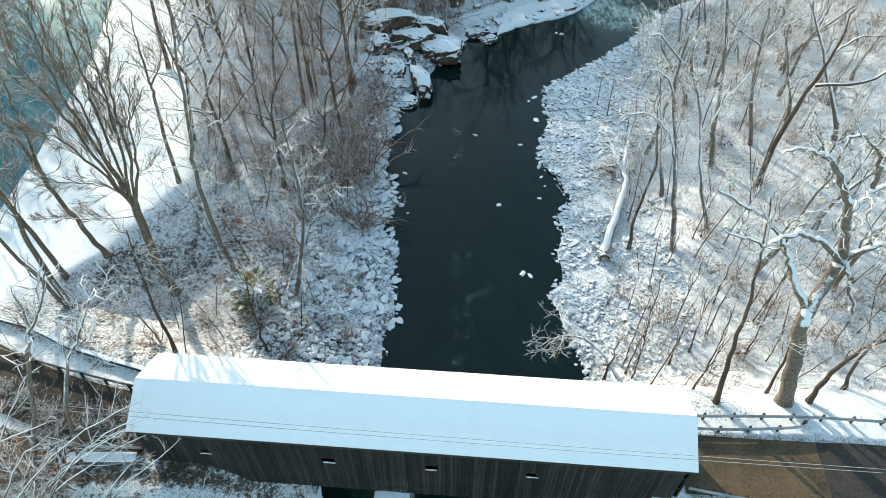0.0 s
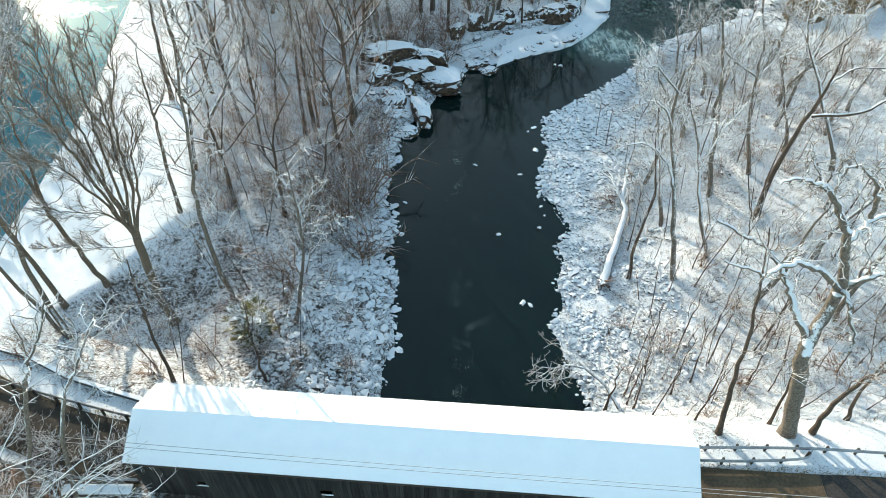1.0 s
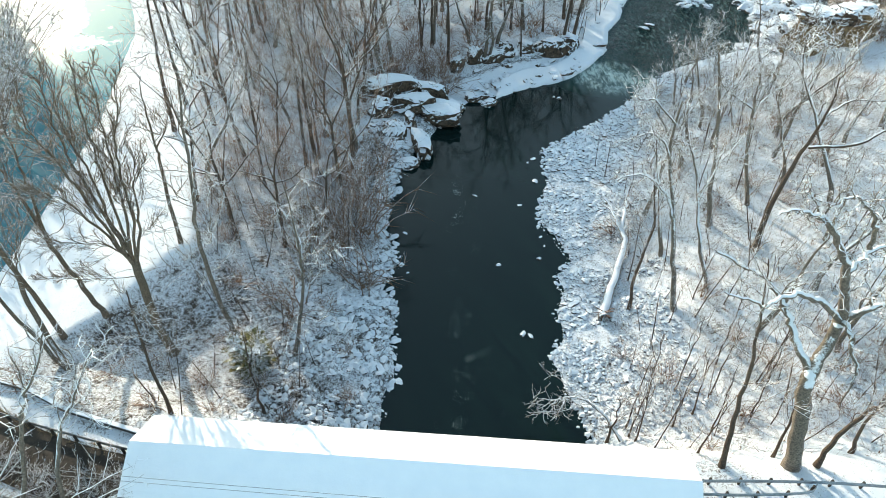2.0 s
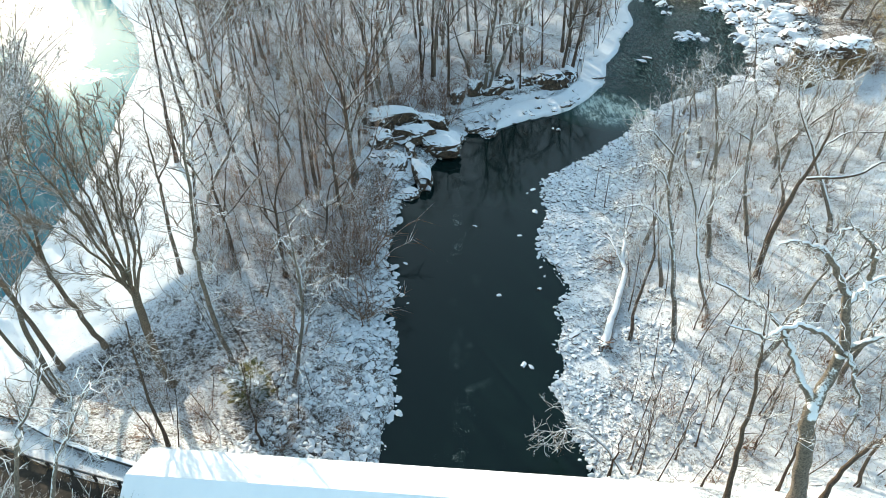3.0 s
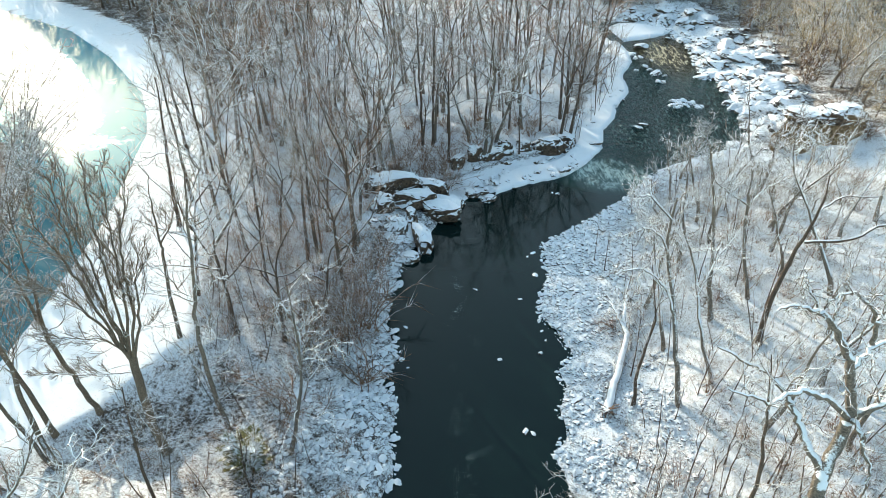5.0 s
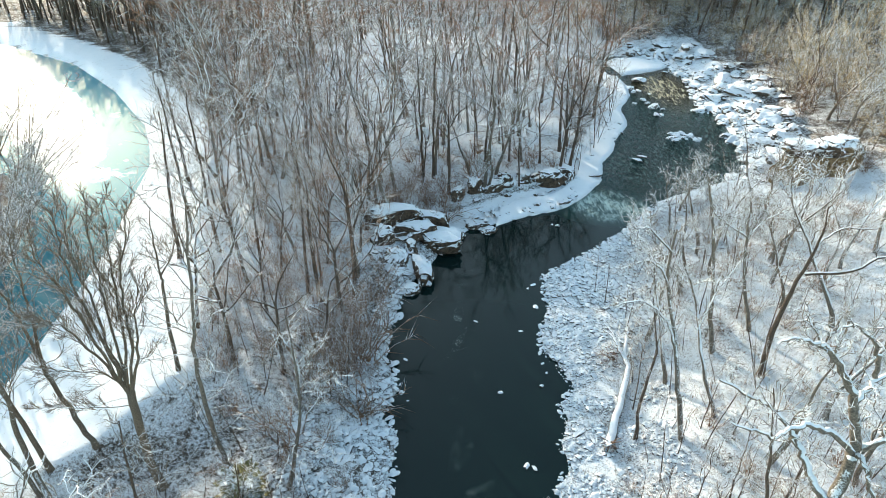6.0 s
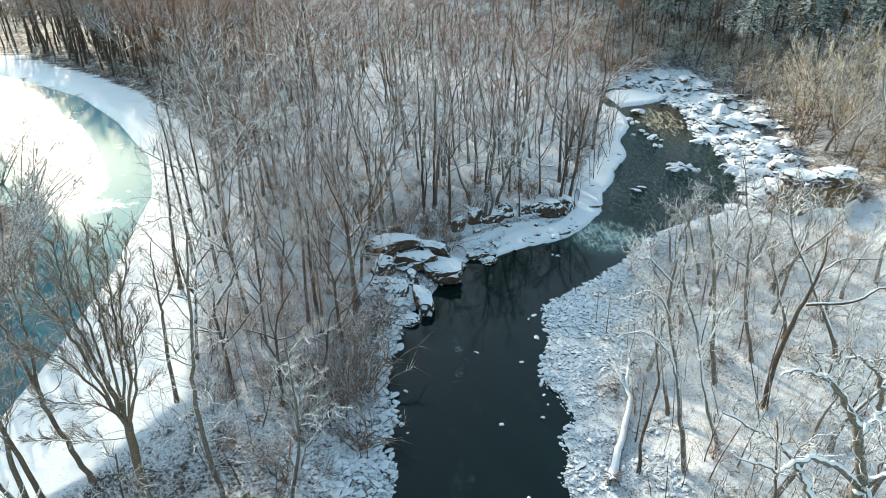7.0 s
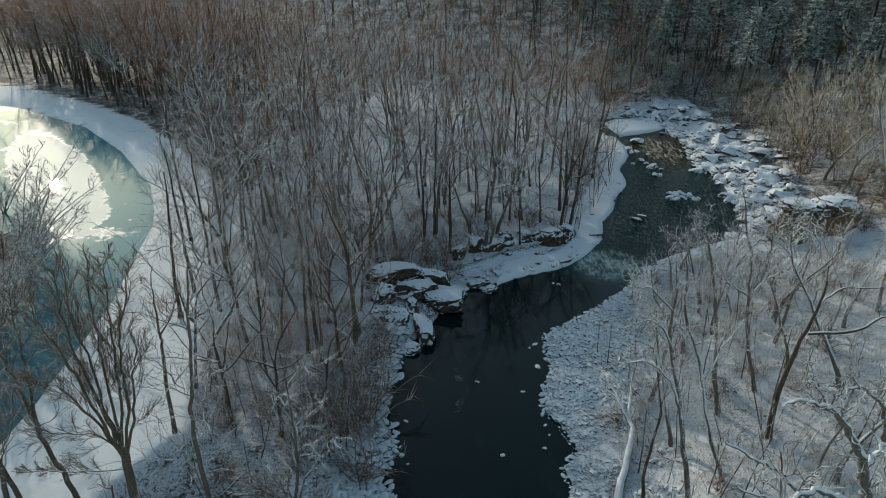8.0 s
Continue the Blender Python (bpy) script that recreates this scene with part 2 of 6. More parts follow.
M_BRUSH = snowy("snowy_brush", (0.14, 0.075, 0.045), (0.36, 0.21, 0.13), 10, 0.6, 1.0, patch=0.7, amount=0.6)
M_NEEDLE = snowy("snowy_needles", (0.06, 0.11, 0.075), (0.14, 0.21, 0.145), 5, 0.62, 1.3, patch=0.5, amount=0.6)
M_CEDAR = snowy("snowy_cedar", (0.06, 0.06, 0.02), (0.22, 0.19, 0.08), 5, 0.9, 1.2, patch=0.9, amount=0.6)
M_BOARD = board_material("weathered_boards", (0.014, 0.013, 0.0125), (0.075, 0.07, 0.066))
M_BEAM = board_material("dark_timber", (0.03, 0.024, 0.02), (0.1, 0.08, 0.065))
M_ASPHALT = matt("wet_asphalt", (0.055, 0.039, 0.023), (0.13, 0.09, 0.053), 5, 0.6)
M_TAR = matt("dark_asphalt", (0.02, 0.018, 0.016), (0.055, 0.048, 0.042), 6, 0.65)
# leafy road, its base colour darkened to carry the trees' shade
M_DIRT = matt("shaded_leafy_road", (0.016, 0.013, 0.01), (0.048, 0.037, 0.027), 4, 0.8)
M_STRAW = matt("dead_grass", (0.12, 0.085, 0.045), (0.3, 0.22, 0.12), 9)
M_STEEL = matt("galvanised_steel", (0.18, 0.19, 0.2), (0.36, 0.37, 0.38), 8, 0.5, 0.8, 0.1)
M_POST = matt("weathered_post_wood", (0.025, 0.021, 0.018), (0.075, 0.06, 0.05), 12)
M_CABLE = matt("cable_sheath", (0.25, 0.25, 0.25), (0.4, 0.4, 0.4), 10)
M_MASONRY = snowy("snowy_masonry", (0.07, 0.065, 0.06), (0.22, 0.2, 0.18), 5, 0.6, 0.8, amount=0.2)
M_ROOF = matt("roof_sheet", (0.08, 0.085, 0.09), (0.16, 0.16, 0.17), 6, 0.6)

# ---------------------------------------------------------------- the lie of the land
LEFT_EDGE = [(-14, -900), (-9, -60), (-9.6, 5), (-9.3, 20.5), (-7.2, 25), (-5.4, 30), (-5.4, 34), (-4.3, 36.3), (-4.9, 40), (-4.5, 44.9),
             (-6.4, 47.2), (-4.7, 50.8), (-6.6, 56.7), (-5.3, 66), (-4.9, 69), (-2.4, 72), (-0.5, 77), (3.6, 82.7), (7, 84),
             (12.5, 87.5), (17, 89.2), (22.9, 95.3), (26, 105), (29.6, 111), (33.5, 121), (35, 130), (38.5, 140), (37.7, 151),
             (35.5, 159), (32, 165.5), (12, 178.3), (-20, 202.6), (-90, 237.6), (-900, 302.6)]
RIGHT_EDGE = [(10, -900), (14, -60), (13.5, 5), (13, 20), (12.5, 29), (11.5, 32.3), (10.9, 34.5), (9.9, 38.6), (11.6, 40.7), (11.1, 43.4),
              (12.1, 46.4), (11.8, 48.7), (13.6, 50.8), (12.3, 54.7), (11, 56.6), (11.3, 60.6), (12.8, 63.8), (12.6, 70.8),
              (15.9, 73.4), (19.3, 76.1), (23.9, 80.3), (28, 84.9), (33, 91), (40, 95), (48, 98.5), (51.5, 104), (52, 112), (53.3, 119),
              (53.4, 126), (51.5, 133.5), (53.5, 143), (54, 151), (50, 162), (43, 165.5), (32.4, 166.3), (12.2, 178.8), (-20, 203), (-90, 238), (-900, 303)]
CANAL_EDGE = [(-30, -900), (-38, -40), (-41, 20), (-41, 45), (-40.6, 52), (-40.9, 58), (-41.2, 70), (-43, 80.6), (-44.7, 93),
              (-47, 99.5), (-51.3, 109), (-63.8, 126.7), (-79, 143.5), (-103, 159.6), (-160, 178), (-900, 260)]
CANAL_FAR = [(-52, -900), (-52, -40), (-50, 20), (-49.5, 50), (-50.5, 68), (-54, 78), (-62, 88), (-80, 99), (-100, 112), (-126, 132), (-160, 148), (-900, 215)]
PATH_EDGE = [(-20, -900), (-24, 0), (-37, 28.5), (-34.3, 33.3), (-33.1, 35.7), (-29.7, 39), (-26.8, 45.1), (-25, 47.6), (-26.5, 57), (-29.5, 66.7), (-34, 82), (-37.3, 97.5), (-40, 107),
             (-50, 124), (-67, 145), (-87, 161), (-116, 179), (-170, 197), (-900, 290)]
ROAD_LEFT = [(-120, 60), (-60, 40), (-44, 32), (-33, 26.2), (-26, 23.4), (-19.5, 21.9)]
ROAD_RIGHT = [(15.5, 19.1), (22, 18.6), (30, 18.1), (45, 16.2), (120, 2)]
ROAD_Z, ICE_Z = 7.0, 5.2
RIVER = LEFT_EDGE + RIGHT_EDGE[::-1]
CANAL = CANAL_EDGE + CANAL_FAR[::-1]
PATH = PATH_EDGE + CANAL_EDGE[::-1]


def away(line, x, y):
    """Distance of the points x, y from a line of points."""
    best = np.full(np.shape(x), 1e9)
    for (ax, ay), (bx, by) in zip(line[:-1], line[1:]):
        dx, dy = bx - ax, by - ay
        s = np.clip(((x - ax) * dx + (y - ay) * dy) / (dx * dx + dy * dy), 0, 1)
        best = np.minimum(best, np.hypot(x - ax - s * dx, y - ay - s * dy))
    return best


def within(ring, x, y):
    """Whether the points x, y lie in a ring."""
    inside = np.zeros(np.shape(x), bool)
    for (ax, ay), (bx, by) in zip(ring, ring[1:] + ring[:1]):
        if ay != by:
            inside ^= ((ay > y) != (by > y)) & (x < (bx - ax) * (y - ay) / (by - ay) + ax)
    return inside


def rough(x, y, size, seed):
    """Smooth noise between -1 and 1 over the plan."""
    table = np.random.RandomState(seed).rand(64, 64) * 2 - 1
    u, v = np.asarray(x) / size, np.asarray(y) / size
    i, j = np.floor(u).astype(int), np.floor(v).astype(int)
    a, b = u - i, v - j
    a, b = a * a * (3 - 2 * a), b * b * (3 - 2 * b)
    at = lambda p, q: table[p % 64, q % 64]
    return (at(i, j) * (1 - a) + at(i + 1, j) * a) * (1 - b) + (at(i, j + 1) * (1 - a) + at(i + 1, j + 1) * a) * b


def ease(v):
    v = np.clip(v, 0, 1)
    return v * v * (3 - 2 * v)


def ground_z(x, y):
    """The ground's height."""
    x, y = np.asarray(x, float), np.asarray(y, float)
    dl, dr = away(LEFT_EDGE, x, y), away(RIGHT_EDGE, x, y)
    shelf = ease((y - 80) / 5) * ease((160 - y) / 6)
    left = np.interp(dl - shelf * np.minimum(dl, 4.2) * 0.85, [0, 1, 4, 8, 14, 20, 30, 60, 2000], [0.05, 0.5, 1.1, 1.8, 2.5, 3.1, 3.9, 5.6, 6.1])
    right = np.interp(dr, [0, 1, 5, 10, 18, 30, 45, 80, 160, 400, 2000], [0.05, 0.35, 0.9, 1.7, 3.6, 5.4, 8, 18, 42, 90, 90])
    z = np.where(dl < dr, left, right)
    wild = ease(np.minimum(dl, dr) / 5)
    z = z + wild * (0.35 * rough(x, y, 5.3, 3) + 0.16 * rough(x, y, 1.9, 4)) + 0.05 * rough(x, y, 0.8, 5)
    heaped = ease((x - 44) / 6) * ease((y - 96) / 6) * ease((178 - y) / 8) * ease(dr / 2) * ease((16 - dr) / 6) * (dr < dl)
    z = z + heaped * np.maximum(0, 1.5 * rough(x, y, 3.6, 12) + 0.7 * rough(x, y, 1.8, 13) + 0.25)
    # knoll behind the overhang
    z = z + 4.6 * np.exp(-((x - 59.5) / 7) ** 2 - ((y - 99) / 4) ** 2)
    # hills that close the valley
    z = z + np.interp(x, [-60, 40], [24, 46]) * ease((y - np.where(x > 0, 0.25, -0.6) * x - 165) / 260)
    # snow path beside the canal
    on_path = within(PATH, x, y)
    dp = np.where(on_path, 0, away(PATH_EDGE, x, y))
    bank = np.where((dl < dr) & (y < 320), 5.95 - 0.72 * np.maximum(0, dp - 0.6), -9)
    z = np.maximum(z, bank + 0.3 * rough(x, y, 2.3, 14) * ease(dp / 2))
    k = ease(1 - dp / 1.4)
    flat = 5.95 + 0.05 * rough(x, y, 3, 8)
    z = np.where(y < 320, z * (1 - k) + flat * k, z)
    # canal bed
    dc, df = away(CANAL_EDGE, x, y), away(CANAL_FAR, x, y)
    in_canal = within(CANAL, x, y)
    z = np.where(in_canal, ICE_Z - np.minimum(0.6, 0.3 * np.minimum(dc, df)), z)
    z = np.where(on_path & (dc < 2), ICE_Z + (z - ICE_Z) * ease(dc / 2), z)
    # embankments under the two approach roads
    for line in (ROAD_LEFT, ROAD_RIGHT):
        d = away(line, x, y)
        k = ease(1 - (d - 4.2) / 7.0) * ~in_canal
        z = z * (1 - k) + (ROAD_Z - 0.08 + 0.03 * rough(x, y, 1.5, 9)) * k
    # river bed
    inside = within(RIVER, x, y)
    return np.where(inside, -np.minimum(1.2, 0.25 * np.minimum(dl, dr)) - 0.05, z)
# ---------------------------------------------------------------- building helpers
def mesh_of(name, verts, faces, material, smooth=False):
    me = bpy.data.meshes.new(name)
    me.from_pydata([tuple(map(float, v)) for v in verts] if not isinstance(verts, np.ndarray) else verts.tolist(), [],
                   faces if isinstance(faces, list) else faces.tolist())
    me.materials.append(material)
    if smooth:
        me.polygons.foreach_set("use_smooth", np.ones(len(me.polygons), bool))
    return me


def part_mesh(name, me, parent=None, label=""):
    ob = new(name, me)
    ob.parent = parent
    return tagged(ob, label)


def part(name, bm, material, parent=None, label=""):
    me = bpy.data.meshes.new(name)
    bm.to_mesh(me)
    bm.free()
    me.materials.append(material)
    return part_mesh(name, me, parent, label)


def empty(name, m):
    ob = new(name)
    ob.matrix_world = m
    return ob


def box(bm, x0, x1, y0, y1, z0, z1, bevel=0.0):
    made = bmesh.ops.create_cube(bm, size=1)["verts"]
    for v in made:
        v.co = ((x0 + x1) / 2 + v.co.x * (x1 - x0), (y0 + y1) / 2 + v.co.y * (y1 - y0), (z0 + z1) / 2 + v.co.z * (z1 - z0))
    if bevel:
        edges = list({e for v in made for e in v.link_edges})
        bmesh.ops.bevel(bm, geom=edges, offset=bevel, segments=1, affect="EDGES")
    return bm


class Tubes:
    """Collects tapered tubes into one mesh."""

    def __init__(self):
        self.v, self.f, self.n = [], [], 0

    def add(self, pts, radii, sides):
        pts = np.asarray(pts, float)
        k = len(pts)
        way = np.gradient(pts, axis=0)
        way /= np.linalg.norm(way, axis=1, keepdims=True) + 1e-9
        ref = np.array([0.31, 0.95, 0.05]) if abs(way[0][2]) > 0.7 else np.array([0, 0, 1.0])
        a = np.cross(way, ref)
        a /= np.linalg.norm(a, axis=1, keepdims=True) + 1e-9
        b = np.cross(way, a)
        ang = np.arange(sides) * 2 * np.pi / sides
        ring = pts[:, None] + np.asarray(radii)[:, None, None] * (np.cos(ang)[None, :, None] * a[:, None] + np.sin(ang)[None, :, None] * b[:, None])
        self.v.append(ring.reshape(-1, 3))
        for i in range(k - 1):
            o = self.n + i * sides
            for j in range(sides):
                q = (j + 1) % sides
                self.f += [(o + j, o + sides + j, o + sides + q), (o + j, o + sides + q, o + q)]
        self.n += k * sides

    def spike(self, pts, radii):
        """A thin three-sided twig that runs out to a point."""
        pts = np.asarray(pts, float)
        k = len(pts)
        d = pts[-1] - pts[0]
        a = np.cross(d, (0.3, 0.2, 1.0) if abs(d[2]) < 0.9 * np.linalg.norm(d) else (1.0, 0.2, 0))
        a /= np.linalg.norm(a) + 1e-9
        b = np.cross(d, a)
        b /= np.linalg.norm(b) + 1e-9
        for p, r in zip(pts[:-1], radii):
            self.v.append(np.array([p + r * a, p + r * (-0.5 * a + 0.87 * b), p + r * (-0.5 * a - 0.87 * b)]))
        self.v.append(pts[-1:])
        for i in range(k - 2):
            o = self.n + 3 * i
            self.f += [(o + j, o + 3 + j, o + 3 + (j + 1) % 3) for j in range(3)] + [(o + j, o + 3 + (j + 1) % 3, o + (j + 1) % 3) for j in range(3)]
        o = self.n + 3 * (k - 2)
        self.f += [(o + j, o + 3, o + (j + 1) % 3) for j in range(3)]
        self.n += 3 * (k - 1) + 1

    def mesh(self, name, material, smooth=True):
        return mesh_of(name, np.concatenate(self.v) if self.v else np.zeros((0, 3)), self.f, material, smooth)


def wander(rng, start, way, length, steps, crook, lift):
    pts, way = [np.array(start, float)], np.array(way, float)
    for _ in range(steps):
        way = way + rng.normal(0, crook, 3) + (0, 0, lift)
        way /= np.linalg.norm(way)
        pts.append(pts[-1] + way * length / steps)
    return np.array(pts)


def at_fraction(pts, f):
    s = f * (len(pts) - 1)
    i = min(int(s), len(pts) - 2)
    d = pts[i + 1] - pts[i]
    return pts[i] + d * (s - i), d / (np.linalg.norm(d) + 1e-9)


def aside(rng, way, angle):
    """A way that leaves the given one by an angle, in radians."""
    r = rng.normal(0, 1, 3)
    r -= way * (r @ way)
    r /= np.linalg.norm(r) + 1e-9
    return way * math.cos(angle) + r * math.sin(angle)


def sprout(rng, wood, twigs, stem, radius, reach, counts, crook, first, lift=0.05, thick=0.014, spread=1.0, curl=False):
    """Limbs, branches and twigs along a stem, into two collections of tubes."""
    n1, n2, n3, fine = *counts[:3], len(counts) == 3
    for i in range(n1):
        f = first + (1 - first) * (i + rng.rand()) / n1 * 0.98
        p, d = at_fraction(stem, f)
        high = (f - first) / (1 - first + 1e-6)
        length = reach * (1.1 - 0.6 * high) * rng.uniform(0.65, 1.2)
        limb = wander(rng, p, aside(rng, d, spread * rng.uniform(0.55, 1.1) * (1 - 0.3 * high)), length, 8 if fine else 4, crook * 1.1, lift)
        r1 = max(thick * 1.7, radius * (1 - 0.8 * f) * rng.uniform(0.3, 0.48))
        wood.add(limb, np.linspace(r1, thick, len(limb)), 4 if fine else 3)
        for j in range(n2):
            k = 0.15 + 0.83 * (j + rng.rand()) / n2
            p, d = at_fraction(limb, k)
            size = length * (1.15 - 0.6 * k)
            branch = wander(rng, p, aside(rng, d, spread * rng.uniform(0.4, 0.95)), size * rng.uniform(0.4, 0.85), 4 if fine else 3, crook * 1.1, lift)
            twigs.spike(branch, np.linspace(max(thick * 1.3, r1 * 0.45), thick * 0.8, len(branch) - 1))
            for _ in range(n3):
                p, d = at_fraction(branch, rng.uniform(0.1, 0.9))
                way = aside(rng, d, rng.uniform(0.35, 0.95)) + (0, 0, lift)
                end = p + way * size * rng.uniform(0.14, 0.36)
                if curl:
                    twigs.spike((p, (p + end) / 2 + rng.normal(0, 0.07 * size, 3), end), (thick * 0.75, thick * 0.55))
                else:
                    twigs.spike((p, end), (thick * 0.8,))


def bend(points, steps=4, rng=None, shake=0.0):
    """A smooth line through a few points."""
    p = [Vector(q) for q in points]
    p = [2 * p[0] - p[1]] + p + [2 * p[-1] - p[-2]]
    out = []
    for i in range(1, len(p) - 2):
        for k in range(steps):
            s = k / steps
            a, b, c, d = p[i - 1], p[i], p[i + 1], p[i + 2]
            out.append(0.5 * (2 * b + (c - a) * s + (2 * a - 5 * b + 4 * c - d) * s * s + (3 * b - a - 3 * c + d) * s ** 3))
    out = np.array([tuple(q) for q in out] + [tuple(p[-2])])
    if shake:
        out[1:] += rng.normal(0, shake, out[1:].shape)
    return out

# ---------------------------------------------------------------- ground, water, roads
def steps_out(start, first, growth, limit):
    out, s = [], first
    while abs(start) < limit:
        start += s
        s *= growth
        out.append(start)
    return out


gx = np.array(steps_out(-72, -1.2, 1.18, 1700)[::-1] + list(np.arange(-72, 78, 0.6)) + steps_out(78, 1.2, 1.18, 1700))
gy = np.array(steps_out(8, -1.2, 1.25, 1700)[::-1] + list(np.arange(8, 118, 0.6)) + list(np.arange(118, 205, 1.2)) + steps_out(205, 2, 1.18, 1700))
px, py = np.meshgrid(gx, gy)
pz = ground_z(px, py)
nx, ny = len(gx), len(gy)
idx = np.arange(nx * ny).reshape(ny, nx)
quads = np.stack([idx[:-1, :-1], idx[:-1, 1:], idx[1:, 1:], idx[1:, :-1]], -1).reshape(-1, 4)
ground_mesh = mesh_of("ground", np.stack([px, py, pz], -1).reshape(-1, 3), quads, M_GROUND, True)
path_gap = np.where(within(PATH, px, py), 0, away(PATH_EDGE, px, py))
road_gap = np.minimum(away(ROAD_LEFT, px, py), away(ROAD_RIGHT, px, py))
litter = ease((path_gap - 0.1) / 1.6) * (0.25 + 0.75 * ease((road_gap - 4) / 7)) * np.where(away(RIGHT_EDGE, px, py) < away(LEFT_EDGE, px, py), 0.54, 0.88)
litter = np.where((py < 21.5) & (px < -12), np.where(py < 17.6, 0.7, 1.3), np.where((py < 18) & (px < 0), 1.2, litter))
litter = np.where((px < -14) & (py > 25) & (py < 42) & (road_gap > 3.2), np.maximum(litter, 0.75 * ease(path_gap / 1.2)), litter)
litter = np.where((py > 58) & (px < 24) & (away(LEFT_EDGE, px, py) > 6), np.minimum(litter, 0.5), litter)
shore_gap = np.minimum(away(LEFT_EDGE, px, py) * 1.5, away(RIGHT_EDGE, px, py))
litter = np.where((py > 22) & (py < 80) & (px < 22), np.maximum(litter, 0.55 * ease((11 - shore_gap) / 4)), litter)
litter = np.where((py > 80) & (away(LEFT_EDGE, px, py) < 5), 0.1, litter)
litter = np.where((px > 17) & (px < 66) & (py > 66) & (py < 100), np.maximum(litter, 0.45), litter)
litter = np.where((px > 62) & (py > 96) | (px > 40) & (py > 172), np.maximum(litter, 1.05), litter)
litter = np.where(~within(PATH, px, py), np.maximum(litter, 1.05 * ease(path_gap / 2) * ease(np.maximum((-12 - px) / 22, 0) * ease((py - 95) / 25) + ease((py - 165) / 30))), litter)
litter = np.where((px < -45) & ~within(PATH, px, py), 1.2, litter)
ground_mesh.attributes.new("litter", "FLOAT", "POINT").data.foreach_set("value", litter.ravel().astype(np.float32))
tagged(new("ground", ground_mesh), "snow-covered river valley floor with leaf litter showing through", "ground", kind="structure")


def sheet(name, ring, z, material, label, category):
    bm = bmesh.new()
    bm.faces.new([bm.verts.new((x, y, z)) for x, y in ring])
    bmesh.ops.triangulate(bm, faces=bm.faces[:])
    bmesh.ops.recalc_face_normals(bm, faces=bm.faces[:])
    if sum(f.normal.z for f in bm.faces) < 0:
        bmesh.ops.reverse_faces(bm, faces=bm.faces[:])
    return tagged(part(name, bm, material), label, category, kind="structure")


def widened(left, right, by):
    return [(x - by, y - by * 0.2) for x, y in left] + [(x + by, y + by * 0.2) for x, y in right[::-1]]


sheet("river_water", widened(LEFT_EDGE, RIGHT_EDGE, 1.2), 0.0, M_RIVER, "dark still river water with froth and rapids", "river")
sheet("canal_water", widened(CANAL_FAR, CANAL_EDGE, 1.0), ICE_Z, M_ICE, "teal canal water skinned with thin ice", "canal")


def ribbon(line, half, z, n=3):
    """A strip along a line of points, as verts and quads."""
    pts = bend([(*p, 0) for p in line], 8)
    way = np.gradient(pts, axis=0)[:, :2]
    way /= np.linalg.norm(way, axis=1, keepdims=True)
    side = np.stack([-way[:, 1], way[:, 0]], 1)
    across = np.linspace(-half, half, n)
    v = np.array([[*(p[:2] + s * a), z] for p, s in zip(pts, side) for a in across])
    f = [(i * n + j, (i + 1) * n + j, (i + 1) * n + j + 1, i * n + j + 1) for i in range(len(pts) - 1) for j in range(n - 1)]
    return v, [tuple(reversed(q)) for q in f]


for line, label, surface in ((ROAD_LEFT, "narrow road strewn with leaves, its colour darkened for tree shade", M_DIRT), ([(15.5, 19.1), (20, 18.75), (24.6, 18.45)], "brown-stained wet road surface at the bridge end", M_ASPHALT), ([(24.62, 18.45), (30, 18.1), (45, 16.2), (120, 2)], "dark asphalt road crossed by long shadows", M_TAR)):
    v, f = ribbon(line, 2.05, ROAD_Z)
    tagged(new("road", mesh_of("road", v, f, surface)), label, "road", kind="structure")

# ---------------------------------------------------------------- covered bridge
BRIDGE = pose(-2.012, 20.564, 0, 0, 0, -4.526)
HALF, EAVE, RIDGE_Z, EAVE_Z, WALL, FOOT = 17.0, 2.80, 13.06, 11.61, 2.45, 4.65
bridge = tagged(empty("covered_bridge", BRIDGE), "long covered bridge with weathered grey board walls and snow-covered gable roof", "bridge")


def slope_slab(side, lift, thick, inset, wave, nx_, ny_, seed):
    """One roof slope as a closed slab, along the bridge and from ridge to eave."""
    us, vs = np.linspace(-HALF + inset, HALF - inset, nx_), np.linspace(0.0, 1.0, ny_)
    top, low = [], []
    for u in us:
        for v in vs:
            edge = 0.5 + 0.5 * min(1, (HALF - abs(u)) / 0.15 + 0.0, (1 - v) / 0.06 + 0.1)
            y = side * (0.006 * (wave > 0) + v * (EAVE - 0.006))
            z = RIDGE_Z + (EAVE_Z - RIDGE_Z) * v + lift
            bump = min(1, v * 6) * wave * rough(u + seed, v * 3 + seed, 1.4, 11)
            jag = wave * 0.6 * rough(u * 2 + seed, seed, 0.7, 12) * (v > 0.99)
            top.append((u, y + side * jag, z + thick * edge + float(bump)))
            low.append((u, y + side * jag, z))
    n = nx_ * ny_
    f = []
    for i in range(nx_ - 1):
        for j in range(ny_ - 1):
            a, b, c, d = i * ny_ + j, (i + 1) * ny_ + j, (i + 1) * ny_ + j + 1, i * ny_ + j + 1
            f += [(a, b, c, d), (a + n, d + n, c + n, b + n)]
    rim = [i * ny_ for i in range(nx_)] + [(nx_ - 1) * ny_ + j for j in range(1, ny_)] + [i * ny_ + ny_ - 1 for i in range(nx_ - 2, -1, -1)] + [j for j in range(ny_ - 2, 0, -1)]
    for a, b in zip(rim, rim[1:] + rim[:1]):
        f.append((b, a, a + n, b + n))
    return np.array(top + low), f


